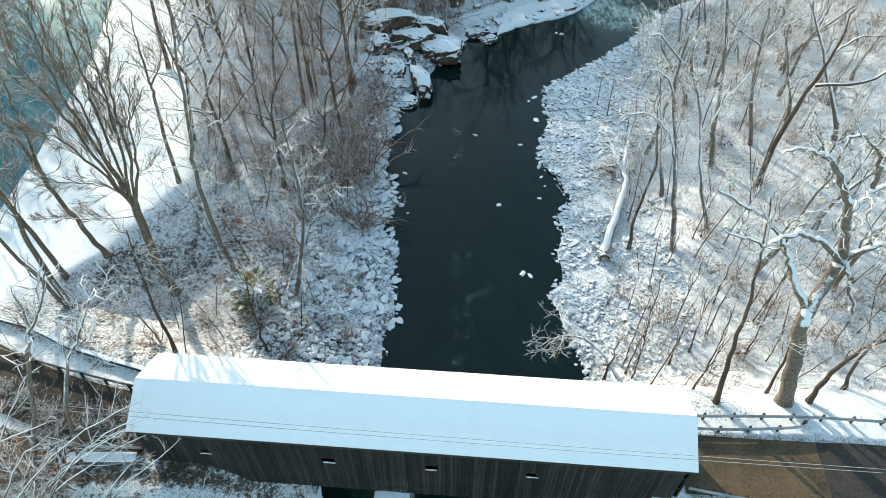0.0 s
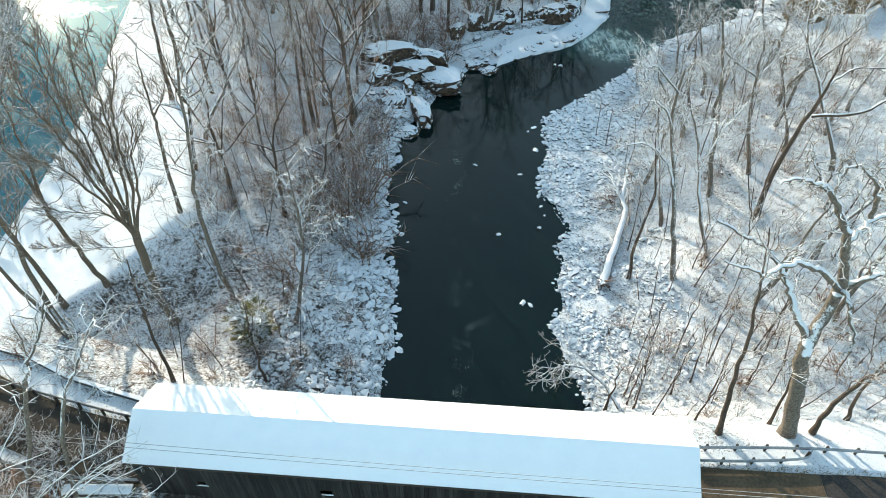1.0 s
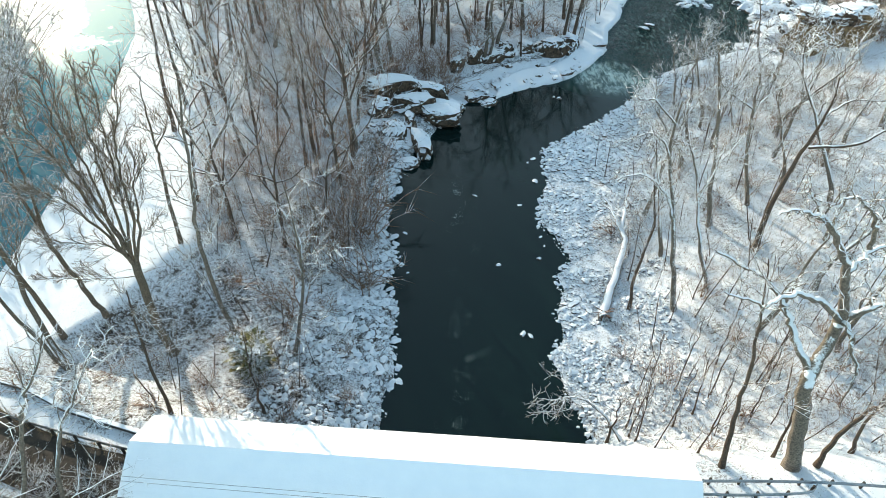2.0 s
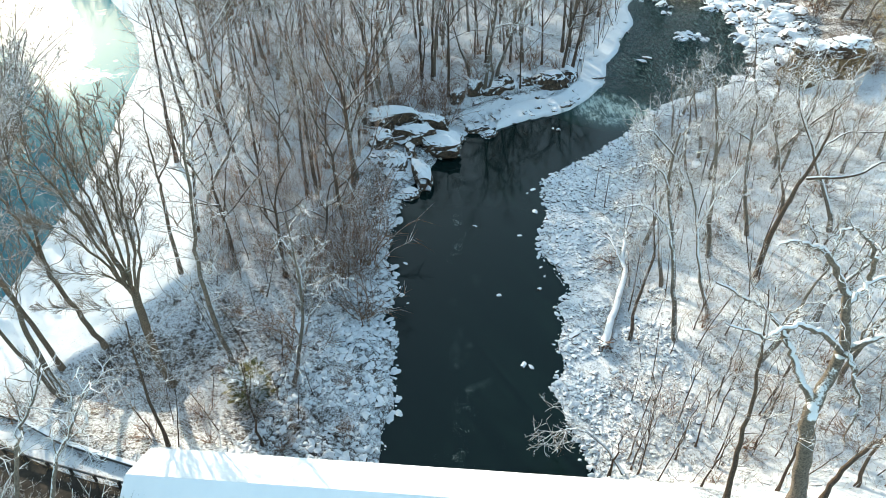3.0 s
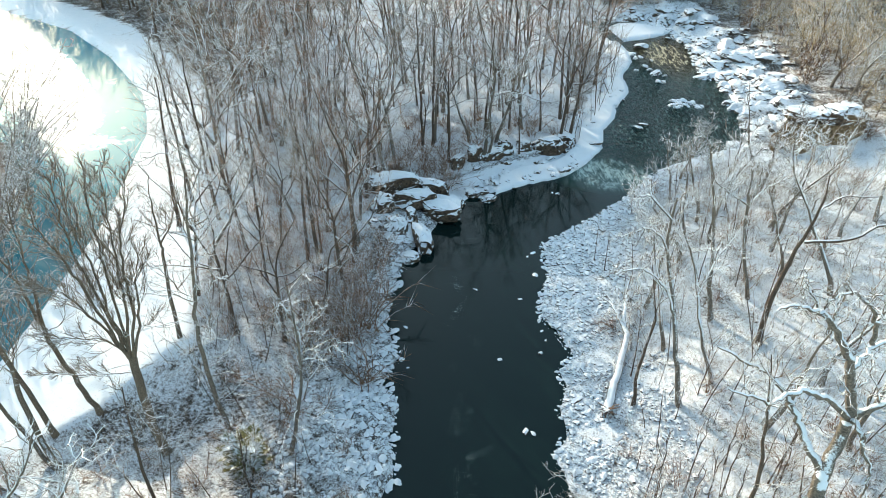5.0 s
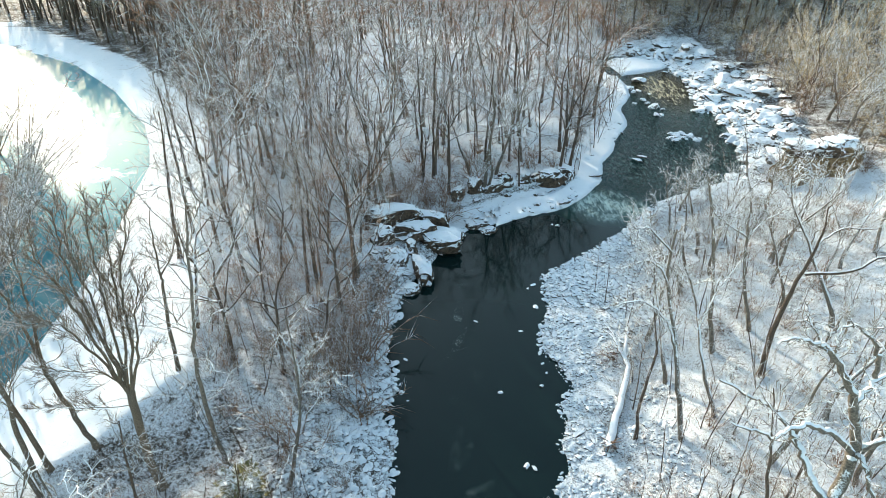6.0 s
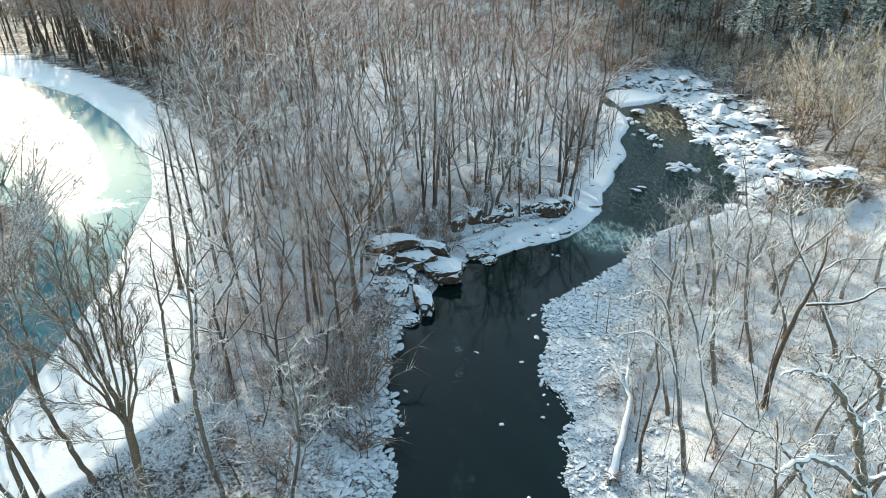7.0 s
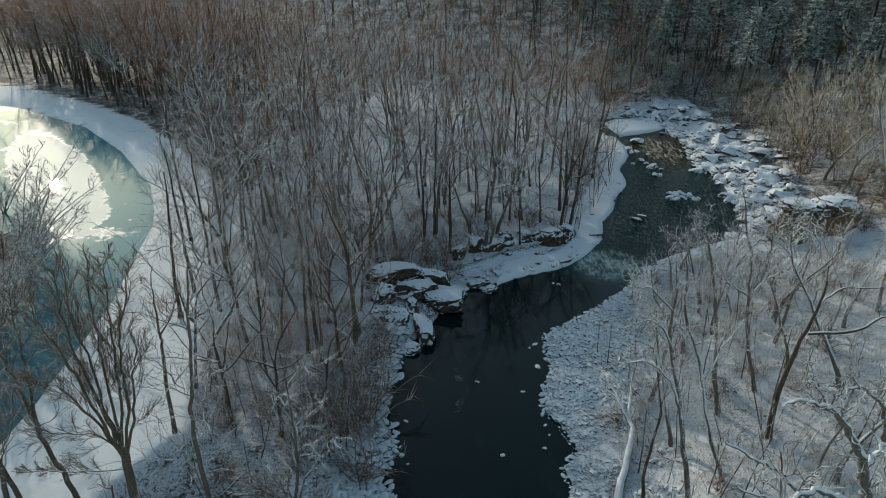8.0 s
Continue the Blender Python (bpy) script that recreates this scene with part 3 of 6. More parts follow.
for side, tag in ((1, "sunlit"), (-1, "shaded")):
    v, f = slope_slab(side, -0.14, 0.06, 0, 0, 2, 2, 0)
    slab = part_mesh("roof_slope", mesh_of("roof_slope", v, f, M_ROOF), bridge)
    v, f = slope_slab(side, -0.075, 0.08, 0.03, 0.005, 140, 9, 40 + side)
    cover = mesh_of("snow_cover", v, f, M_SNOW)
    part_mesh("snow_cover", cover, slab, "smooth blanket of fresh snow")
part("ridge_cap", box(bmesh.new(), -HALF, HALF, -0.05, 0.05, RIDGE_Z - 0.12, RIDGE_Z - 0.05), M_ROOF, bridge)
for side in (-1, 1):
    part("eave_board", box(bmesh.new(), -HALF, HALF, side * EAVE - 0.03, side * EAVE + 0.0, EAVE_Z - 0.28, EAVE_Z - 0.145), M_BEAM, bridge)
part("deck", box(bmesh.new(), -HALF, HALF, -2.3, 2.3, ROAD_Z - 0.25, ROAD_Z), M_BEAM, bridge)
for y in (-2.2, -0.8, 0.8, 2.2):
    part("floor_beam", box(bmesh.new(), -HALF, HALF, y - 0.15, y + 0.15, ROAD_Z - 0.8, ROAD_Z - 0.26), M_BEAM, bridge)
for x in np.linspace(-16.2, 16.2, 9):
    for side in (-1, 1):
        part("truss_post", box(bmesh.new(), x - 0.13, x + 0.13, side * 2.27 - 0.12, side * 2.27 + 0.12, ROAD_Z, EAVE_Z - 0.1), M_BEAM, bridge)
for x in (-HALF + 0.12, HALF - 0.12):
    gable = bmesh.new()
    for s in (-1, 1):
        ring = [(-2.4, EAVE_Z - 0.1), (-2.4, 10.9), (2.4, 10.9), (2.4, EAVE_Z - 0.1), (0, RIDGE_Z - 0.2)]
    front = [gable.verts.new((x - 0.03, y, z)) for y, z in ring]
    back = [gable.verts.new((x + 0.03, y, z)) for y, z in ring]
    gable.faces.new(front), gable.faces.new(back[::-1])
    for i in range(5):
        gable.faces.new((front[i], back[i], back[(i + 1) % 5], front[(i + 1) % 5]))
    bmesh.ops.recalc_face_normals(gable, faces=gable.faces[:])
    part("portal_gable", gable, M_BOARD, bridge)
    for y in (-2.1, 2.1):
        part("portal_post", box(bmesh.new(), x - 0.06, x + 0.06, y - 0.3, y + 0.3, ROAD_Z, 10.9), M_BOARD, bridge)

WINDOWS = [-12.95, -5.0, 1.42, 7.75]
SILL, HEAD, PITCH = 8.5, 9.05, 0.25


def board_mesh(length):
    bm = box(bmesh.new(), -0.117, 0.117, -0.016, 0.016, -length / 2, length / 2, 0.004)
    me = bpy.data.meshes.new("board")
    bm.to_mesh(me)
    bm.free()
    me.materials.append(M_BOARD)
    return me


LONG, HIGH, LOW = board_mesh(6.85), board_mesh(11.5 - HEAD), board_mesh(SILL - FOOT)
for x in WINDOWS:
    win = part("window_frame", box(bmesh.new(), x - 0.42, x + 0.42, -WALL + 0.02, -WALL + 0.1, HEAD - 0.02, HEAD + 0.1), M_BEAM, bridge)
    part("window_sill", box(bmesh.new(), x - 0.38, x + 0.38, -WALL - 0.045, -WALL + 0.03, SILL - 0.05, SILL + 0.01, 0.01), M_SNOW, win, "snow-dusted sill")
rng = np.random.RandomState(5)
for side, wall_name in ((-1, "wall"), (1, "wall")):
    girts = bmesh.new()
    for z in (5.0, 6.6, 8.2, 9.6, 11.2):
        box(girts, -HALF + 0.2, HALF - 0.2, side * (WALL - 0.12) - 0.05, side * (WALL - 0.12) + 0.05, z - 0.07, z + 0.07)
    wall = part(wall_name, girts, M_BEAM, bridge, "weathered vertical board siding")
    for i in range(int(2 * (HALF - 0.15) / PITCH)):
        x = -HALF + 0.2 + i * PITCH
        pieces = [(LONG, 0.5 * (11.5 + FOOT))]
        if side < 0 and any(abs(x - w) < 0.32 for w in WINDOWS):
            pieces = [(HIGH, 0.5 * (11.5 + HEAD)), (LOW, 0.5 * (SILL + FOOT))]
        for me, z in pieces:
            b = part_mesh("board", me, wall)
            b.matrix_basis = pose(x, side * (WALL + rng.uniform(0, 0.012)), z + (rng.uniform(-0.05, 0.02) if me is LONG else 0), 0, rng.uniform(-0.12, 0.12), 0)

# abutments and the mid-stream pier under the bridge


def masonry(name, m, sx, sy, z0, z1, taper, label, cap):
    ob = tagged(empty(name, m), label, "bridge support")
    rng_ = np.random.RandomState(int(sx * 10))
    z, course = z0, 0
    core = box(bmesh.new(), -sx + 0.12, sx - 0.12, -sy + 0.12, sy - 0.12, z0, z1 - 0.02)
    part("core", core, M_MASONRY, ob)
    while z < z1 - 0.05:
        h = min(0.55, z1 - z)
        for s in (-1, 1):
            for axis, a, b in ((0, sx, sy), (1, sy, sx)):
                p = -a
                while p < a - 0.05:
                    w = min(rng_.uniform(0.6, 1.2), a - p)
                    q = box(bmesh.new(), p + 0.015, p + w - 0.015, -0.16, 0.16, z + 0.012, z + h - 0.012, 0.03)
                    o = part("stone", q, M_MASONRY, ob)
                    off = s * (b - 0.1 + rng_.uniform(-0.02, 0.03))
                    o.matrix_basis = pose(0, off, 0) if axis == 0 else pose(off, 0, 0, 0, 0, 90)
                    p += w
        z += h
    if cap:
        bm = bmesh.new()
        bmesh.ops.create_grid(bm, x_segments=12, y_segments=12, size=1)
        for v in bm.verts:
            edge = max(abs(v.co.x), abs(v.co.y))
            v.co = (v.co.x * sx, v.co.y * sy, z1 + (0.14 if edge < 0.95 else 0.02) + 0.02 * noise.noise(v.co * 4))
        part("snow_cap", bm, M_SNOW, ob, "cap of fresh snow")
    return ob


masonry("abutment", BRIDGE @ pose(-14.6, 0, 0), 2.3, 2.75, 1.0, 6.0, 0, "old snow-dusted stone abutment under the bridge end", False)
masonry("abutment", BRIDGE @ pose(14.8, 0, 0), 2.1, 2.75, 0.5, 6.0, 0, "old stone abutment at the far bridge end", False)
masonry("pier", BRIDGE @ pose(-1.25, -2.6, 0), 1.15, 1.6, -1.2, 4.2, 0, "squared stone river pier with a snow cap", True)

# ---------------------------------------------------------------- rocks and ice
def rock_shapes(count, detail, flat, seed, worn=False):
    """Broken stones of about unit size, as arrays of verts and faces."""
    out = []
    rng_ = np.random.RandomState(seed)
    for _ in range(count):
        bm = bmesh.new()
        bmesh.ops.create_icosphere(bm, subdivisions=detail, radius=1)
        v = np.array([tuple(q.co) for q in bm.verts])
        f = np.array([[q.index for q in face.verts] for face in bm.faces])
        bm.free()
        # cut the ball by a few planes, so that it has facets
        for _ in range(9):
            n = rng_.normal(0, 1, 3)
            n /= np.linalg.norm(n)
            over = np.maximum(0, v @ n - (rng_.uniform(0.7, 0.9) if worn else rng_.uniform(0.45, 0.8)))
            v = v - over[:, None] * n
        v += rng_.normal(0, 0.015 if worn else 0.03, v.shape)
        v *= (rng_.uniform(0.8, 1.3), rng_.uniform(0.7, 1.0), flat * rng_.uniform(0.8, 1.2))
        out.append((v, f))
    return out


def block_shapes(count, seed):
    """Angular blocks with broken corners and bedding steps, about two units across."""
    out = []
    rng_ = np.random.RandomState(seed)
    for _ in range(count):
        bm = bmesh.new()
        bmesh.ops.create_cube(bm, size=2)
        bmesh.ops.subdivide_edges(bm, edges=bm.edges[:], cuts=5, use_grid_fill=True)
        bmesh.ops.triangulate(bm, faces=bm.faces[:])
        v = np.array([tuple(q.co) for q in bm.verts])
        f = np.array([[q.index for q in face.verts] for face in bm.faces])
        bm.free()
        for _ in range(16):
            n = rng_.normal(0, 1, 3)
            n /= np.linalg.norm(n)
            v = v - np.maximum(0, v @ n - rng_.uniform(0.78, 1.12))[:, None] * n
        v *= (0.75 + 0.3 / np.maximum(1, np.linalg.norm(v, axis=1)))[:, None]
        step_ = 0.13 * rng_.normal(0, 1, 5)
        layer = np.clip(((v[:, 2] + 1) / 2 * 4).round().astype(int), 0, 4)
        v[:, :2] *= (1 + step_[layer])[:, None]
        v += rng_.normal(0, 0.06, v.shape)
        out.append((v, f))
    return out


def crag_shapes(count, seed):
    """Rugged boulders with ledges, clefts and lumps, about two units across."""
    out = []
    rng_ = np.random.RandomState(seed)
    for k in range(count):
        bm = bmesh.new()
        bmesh.ops.create_icosphere(bm, subdivisions=4, radius=1)
        v = np.array([tuple(q.co) for q in bm.verts])
        f = np.array([[q.index for q in face.verts] for face in bm.faces])
        bm.free()
        for _ in range(14):
            n = rng_.normal(0, 1, 3)
            n /= np.linalg.norm(n)
            v = v - np.maximum(0, v @ n - rng_.uniform(0.5, 0.9))[:, None] * n
        lump = 0.3 * rough(v[:, 0] + 9 * k, v[:, 1] + v[:, 2], 0.8, 31) + 0.16 * rough(v[:, 0] - v[:, 2], v[:, 1] + 7 * k, 0.35, 32)
        cleft = np.exp(-(rough(v[:, 0] + 5 * k, v[:, 1] + 0.6 * v[:, 2], 0.9, 33) / 0.14) ** 2)
        v = v * (1 + lump - 0.24 * cleft)[:, None] + rng_.normal(0, 0.012, v.shape)
        out.append((v, f))
    return out


def scatter_rocks(name, spots, shapes, rng_, material, sink=0.25):
    """Many stones joined into one mesh: spots are rows of x, y, size."""
    vs, fs, n = [], [], 0
    xy = np.array([s[:2] for s in spots])
    zs = np.maximum(ground_z(xy[:, 0], xy[:, 1]), -0.25)
    for (x, y, size), z in zip(spots, zs):
        v, f = shapes[rng_.randint(len(shapes))]
        a = rng_.uniform(0, 2 * np.pi)
        c, s = math.cos(a), math.sin(a)
        w = v @ np.array([[c, s, 0], [-s, c, 0], [0, 0, 1]]) * size
        tilt = rng_.normal(0, 0.15, 2)
        w[:, 2] += w[:, 0] * tilt[0] + w[:, 1] * tilt[1]
        vs.append(w + (x, y, z + size * sink))
        fs.append(f + n)
        n += len(v)
    return mesh_of(name, np.concatenate(vs), np.concatenate(fs), material)


def along(line, y0, y1, n, rng_, spread, side):
    """Places along a shore between two y's, thrown landwards by up to spread."""
    pts = [p for p in line if y0 - 12 < p[1] < y1 + 12]
    seg = np.array([math.dist(a, b) for a, b in zip(pts[:-1], pts[1:])])
    out = []
    while len(out) < n:
        i = rng_.choice(len(seg), p=seg / seg.sum())
        k = rng_.rand()
        a, b = np.array(pts[i]), np.array(pts[i + 1])
        d = (b - a) / seg[i]
        nrm = np.array([-d[1], d[0]]) * side
        p = a + (b - a) * k + nrm * (spread * rng_.rand() ** 1.25 - 0.55)
        if y0 < p[1] < y1:
            out.append(p)
    return out


rng = np.random.RandomState(21)
PEBBLE, STONE, BOULDER = rock_shapes(12, 1, 0.62, 1), rock_shapes(12, 1, 0.42, 2), rock_shapes(10, 2, 0.6, 3)
ROUND = rock_shapes(10, 2, 0.75, 4, True)
small = [(*p, rng.choice([0.11, 0.17, 0.25, 0.42], p=[0.35, 0.37, 0.23, 0.05]) * rng.uniform(0.75, 1.25)) for p in along(RIGHT_EDGE, 24, 86, 9000, rng, 13, -1)]
g = np.random.RandomState(22)
small += [(*p, g.choice([0.16, 0.24, 0.36]) * g.uniform(0.75, 1.25)) for p in along(RIGHT_EDGE, 58, 90, 2600, g, 15, -1)]
level = ground_z(np.array([p[0] for p in small]), np.array([p[1] for p in small]))
small = [p for p, z in zip(small, level) if z < (2.4 if p[1] > 58 else 1.9)]
tagged(new("shore_rubble", scatter_rocks("shore_rubble", small, PEBBLE, rng, M_STONE)), "snow-dusted cobbles crowding the gravelly river beach", "rubble", kind="stuff")
small = [(*p, rng.choice([0.13, 0.2, 0.3, 0.5], p=[0.3, 0.36, 0.26, 0.08]) * rng.uniform(0.8, 1.2)) for p in along(LEFT_EDGE, 24, 72, 4200, rng, 11, 1)]
tagged(new("bank_rubble", scatter_rocks("bank_rubble", small, STONE, rng, M_STONE)), "snowy broken stones littering the steep river bank", "rubble", kind="stuff")
small = [(*p, rng.choice([0.3, 0.5, 0.8, 1.2], p=[0.45, 0.35, 0.15, 0.05]) * rng.uniform(0.8, 1.2)) for p in along(RIGHT_EDGE, 98, 168, 420, rng, 12, -1)]
tagged(new("upstream_rubble", scatter_rocks("upstream_rubble", small, ROUND, rng, M_DRAPED, 0.1)), "snow-capped rocks along the upstream shore", "rubble", kind="stuff")
small = [(*p, rng.choice([0.3, 0.5, 0.8], p=[0.4, 0.4, 0.2]) * rng.uniform(0.8, 1.2)) for p in along(LEFT_EDGE, 74, 150, 260, rng, 5, 1)]
tagged(new("upstream_rubble", scatter_rocks("upstream_rubble", small, STONE, rng, M_STONE)), "snow-capped rocks along the wooded shore", "rubble", kind="stuff")

DRAPED_MESH = [mesh_of("boulder", v, f, M_DRAPED, False) for v, f in block_shapes(8, 19)]
CRAG_MESH = [mesh_of("boulder", v, f, M_DRAPED, False) for v, f in crag_shapes(6, 23)]
BOULDER_MESH = [mesh_of("boulder", v, f, M_LEDGE, False) for v, f in BOULDER]
OVERHANG_MESH = [mesh_of("overhang_rock", v, f, M_OVERHANG, False) for v, f in block_shapes(8, 29)]
BLOCK_MESH = [mesh_of("ledge_block", v, f, M_LEDGE, False) for v, f in block_shapes(8, 9)]


def boulder(x, y, z, sx, sy, sz, turn, i, label, group, name="boulder", worn=False):
    shapes = OVERHANG_MESH if name == "overhang_rock" else BLOCK_MESH if name == "ledge_block" else CRAG_MESH if worn == 2 else DRAPED_MESH if worn else BOULDER_MESH
    ob = tagged(new(name, shapes[i % len(shapes)]), label, "rock", group)
    ob.matrix_world = pose(x, y, z, 0, 0, turn) @ Matrix.Diagonal((sx, sy, sz, 1))
    return ob


# stones that stand out of the pool
POOL = [(5.74, 50.27, 0.42), (10.15, 51.2, 0.42), (7.5, 40.9, 0.5), (8.2, 40.8, 0.42), (3.73, 61.8, 0.3), (8.85, 60.1, 0.3), (11.18, 69.1, 0.5), (10.5, 68.4, 0.32),
        (11.0, 64.6, 0.5), (-4.1, 55.3, 0.32), (-4.6, 40.5, 0.45), (16.4, 83.6, 0.6), (15.6, 83.9, 0.35), (33, 105.8, 1.1), (34.2, 106.8, 0.8), (-3.6, 49.2, 0.18), (10.6, 54.6, 0.3), (10.9, 53.2, 0.25), (-3.9, 35.6, 0.5)]
for i, (x, y, s) in enumerate(POOL):
    boulder(x, y, 0.02, s, s * 0.75, s * 0.55, 37 * i, i, "snow-topped stone standing out of the dark river", "stones in the river", "river_stone")
for i in range(26):
    a = rng.uniform(0, 6.28)
    x, y = 44 + 3.0 * rng.rand() ** 0.6 * math.cos(a), 115 + 3.4 * rng.rand() ** 0.6 * math.sin(a)
    boulder(x, y, 0.05, *(rng.uniform(0.25, 0.6) * np.array([1.2, 0.8, 0.5])), 40 * i, i, "snow-topped stone in the upstream riffle", "stones in the riffle", "river_stone", True)
# the ledge that juts into the pool: x, y, z, half sizes, turn
LEDGE = [(-6.1, 73.0, 0.9, 1.8, 2.2, 1.5, 6), (-2.7, 71.8, 0.6, 1.15, 2.7, 1.3, 10), (-0.4, 78.0, 0.9, 2.6, 1.9, 1.3, -8), (-4.2, 68.0, 0.0, 1.3, 1.1, 0.7, 35), (-4.3, 75.6, 0.9, 0.9, 1.2, 1.2, 0),
         (-4.2, 79.0, 1.6, 3.1, 1.3, 1.6, 3), (-8.3, 77.4, 1.6, 1.3, 1.3, 1.6, 20), (-6.6, 81.6, 2.6, 3.4, 1.2, 1.6, 4), (-8.6, 73.6, 0.8, 1.2, 1.4, 1.2, 40), (-1.6, 81.8, 2.2, 2.0, 1.1, 1.3, -6),
         (4.1, 83.4, 0.1, 1.0, 0.8, 0.6, 12), (6.4, 82.2, 0.0, 1.1, 0.8, 0.55, 30), (2.2, 80.8, 0.2, 0.9, 0.8, 0.7, 60)]
for i, (x, y, z, a, b, c, turn) in enumerate(LEDGE):
    boulder(x, y, z, a * 1.08, b * 1.08, c * 1.12, turn, i, "great snow-capped block of a brown rock ledge", "blocks of the ledge", "ledge_block")
# a lower ledge behind the ice shelf
for i, (x, y, z, a, b, c, turn) in enumerate([(16.4, 96.4, 0.9, 2.3, 1.4, 1.5, 4), (12.6, 95.8, 0.8, 1.3, 1.1, 1.3, -12), (19.4, 98.6, 0.8, 1.2, 1.5, 1.3, 30), (7.4, 93.0, 1.2, 1.3, 0.9, 1.1, 15), (4.8, 92.4, 1.8, 1.1, 0.8, 1.2, 40), (9.6, 94.4, 1.6, 1.2, 0.9, 1.2, 10), (2.0, 90.0, 2.0, 1.2, 0.8, 1.0, 60)]):
    boulder(x, y, z, a * 1.2, b * 1.15, c * 1.15, turn, i + 3, "snow-capped brown rock behind the ice shelf", "rocks behind the ice shelf", "ledge_block")
# brown overhang on the far hillside
for i, (x, y, z, a, b, c, turn) in enumerate([(54.6, 94.4, 4.0, 2.6, 1.7, 3.3, 10), (58.6, 94.6, 4.2, 3.0, 1.6, 3.6, -8), (62.2, 95.4, 4.4, 2.2, 1.6, 3.4, 14), (52.0, 95.2, 2.4, 1.5, 1.1, 2.2, 30)]):
    boulder(x, y, z, a, b, c, turn, i + 5, "brown overhanging rock face on the hillside", "overhang rocks", "overhang_rock")
for i, (x, y, z, a, b, c, turn) in enumerate([(54.2, 95.0, 6.7, 2.3, 2.2, 1.1, 14), (58.4, 94.6, 7.2, 2.7, 2.3, 1.3, -10), (62.0, 95.4, 7.0, 2.0, 2.0, 1.2, 24)]):
    boulder(x, y, z, a, b, c, turn, i + 2, "snowy rock shelf jutting over the hollow", "overhang rocks", "ledge_block")
# great snow-draped boulders of the upstream shore
HEAP = [(51.3, 128.3, 1.7), (55.2, 129.4, 2.7), (54.8, 122.1, 2.7), (60.5, 126.7, 3.7), (59.6, 118.7, 3.3), (51.9, 131.8, 0.7), (52.5, 133.4, 0.7), (53.3, 114.1, 2.3), (55.3, 109.2, 2.7), (52.8, 105.2, 2.4), (55.5, 103.1, 2.6),
        (63.3, 134.6, 2.6), (59.0, 132.4, 2.5), (54.4, 133.6, 2.5), (59.8, 140.7, 3.0), (60.8, 130.1, 2.9), (65.6, 131.2, 3.2), (54.6, 142.6, 2.0), (52.5, 152.8, 1.6), (55.6, 149.9, 1.8), (58.0, 146.0, 2.1), (63.9, 145.3, 2.4), (67.0, 139.7, 2.7),
        (59.5, 110.7, 2.2), (64.1, 124.3, 2.5), (50.4, 95.9, 1.6), (52.6, 163.0, 3.4), (57.0, 166.5, 3.8), (61.0, 160.5, 3.2), (48.0, 167.5, 2.8), (56.0, 158.6, 2.2)]
for i, (x, y, s) in enumerate(HEAP):
    low = s * (0.42 + 0.1 * (i % 3))
    boulder(x, y, max(0.0, float(ground_z(x, y))) - 0.3 * low, s * 1.15, s * 0.95, low, 15 - 47 * i, i, "great rugged boulder draped in snow on the shore", "snow-draped boulders", "boulder", 2)
g = np.random.RandomState(71)
for i, (x, y, s) in enumerate(HEAP):
    for k in range(5):
        a, r = g.uniform(0, 6.283), s * g.uniform(0.75, 1.35)
        q, u, v = s * g.uniform(0.14, 0.42), x + r * math.cos(a), y + r * math.sin(a)
        boulder(u, v, max(0.0, float(ground_z(u, v))) + 0.1 * q, q * 1.2, q, q * 0.8, g.uniform(0, 360), i + k, "snow-capped rough boulder among the great ones", "boulders on the shore", "boulder", k == 0)
RIFFLE = [(43.4, 146.8, 1.14), (40.0, 141.6, 0.84), (40.4, 139.4, 0.64), (41.6, 140.1, 0.52), (39.4, 143.0, 0.52), (41.3, 134.6, 0.56), (41.7, 132.6, 0.55), (42.4, 130.6, 0.98), (41.8, 126.3, 0.53), (42.8, 126.0, 0.59), (43.4, 137.9, 0.38), (39.0, 132.6, 0.37), (43.9, 129.3, 0.43), (52.7, 139.9, 0.66), (55.3, 142.1, 0.4), (53.3, 137.4, 0.59)]
for i, (x, y, s) in enumerate(RIFFLE):
    boulder(x, y, 0.05, s * 1.15, s * 0.8, s * 0.6, 31 * i, i, "snow-topped stone in the upstream riffle", "stones in the riffle", "river_stone", True)
# snowy slabs at the water under the bridge
for i, (x, y, z, a, b, c, turn) in enumerate([(-10.7, 19.2, 0.35, 1.5, 1.5, 0.55, 4), (-13.3, 19.2, 0.8, 0.9, 1.3, 0.7, 12), (-15.6, 19.0, 1.4, 1.1, 1.0, 0.7, -15), (-11.2, 16.6, 0.4, 1.5, 1.2, 0.6, 30)]):
    boulder(x, y, z, a, b, c, turn, i + 1, "flat snow-covered slab at the water under the bridge", "slabs under the bridge", "boulder", True)
# boulders on both shores
for k, (line, y0, y1, n, spread, side, lo, hi) in enumerate(((LEFT_EDGE, 26, 66, 80, 7, 1, 0.3, 0.75), (RIGHT_EDGE, 96, 166, 60, 8, -1, 0.4, 1.25), (RIGHT_EDGE, 30, 80, 26, 6, -1, 0.3, 0.6))):
    for i, p in enumerate(along(line, y0, y1, n, rng, spread, side)):
        s = rng.uniform(lo, hi)
        z = max(0.0, float(ground_z(p[0], p[1])))
        boulder(p[0], p[1], z + 0.1 * s, s * 1.2, s * 0.9, s * 0.6, rng.uniform(0, 360), i, "snow-capped rough boulder on the shore", "boulders on the shore", "boulder", k == 1)


for i, p in enumerate(along(LEFT_EDGE, 82, 101, 34, np.random.RandomState(64), 7, 1)):
    s = 0.35 + 0.6 * ((i * 7) % 10) / 10
    boulder(p[0], p[1], max(0.35, float(ground_z(p[0], p[1]))) + 0.1, s * 1.2, s * 0.9, s * 0.75, 53 * i, i, "snow-capped rough boulder on the shore", "boulders on the shore")


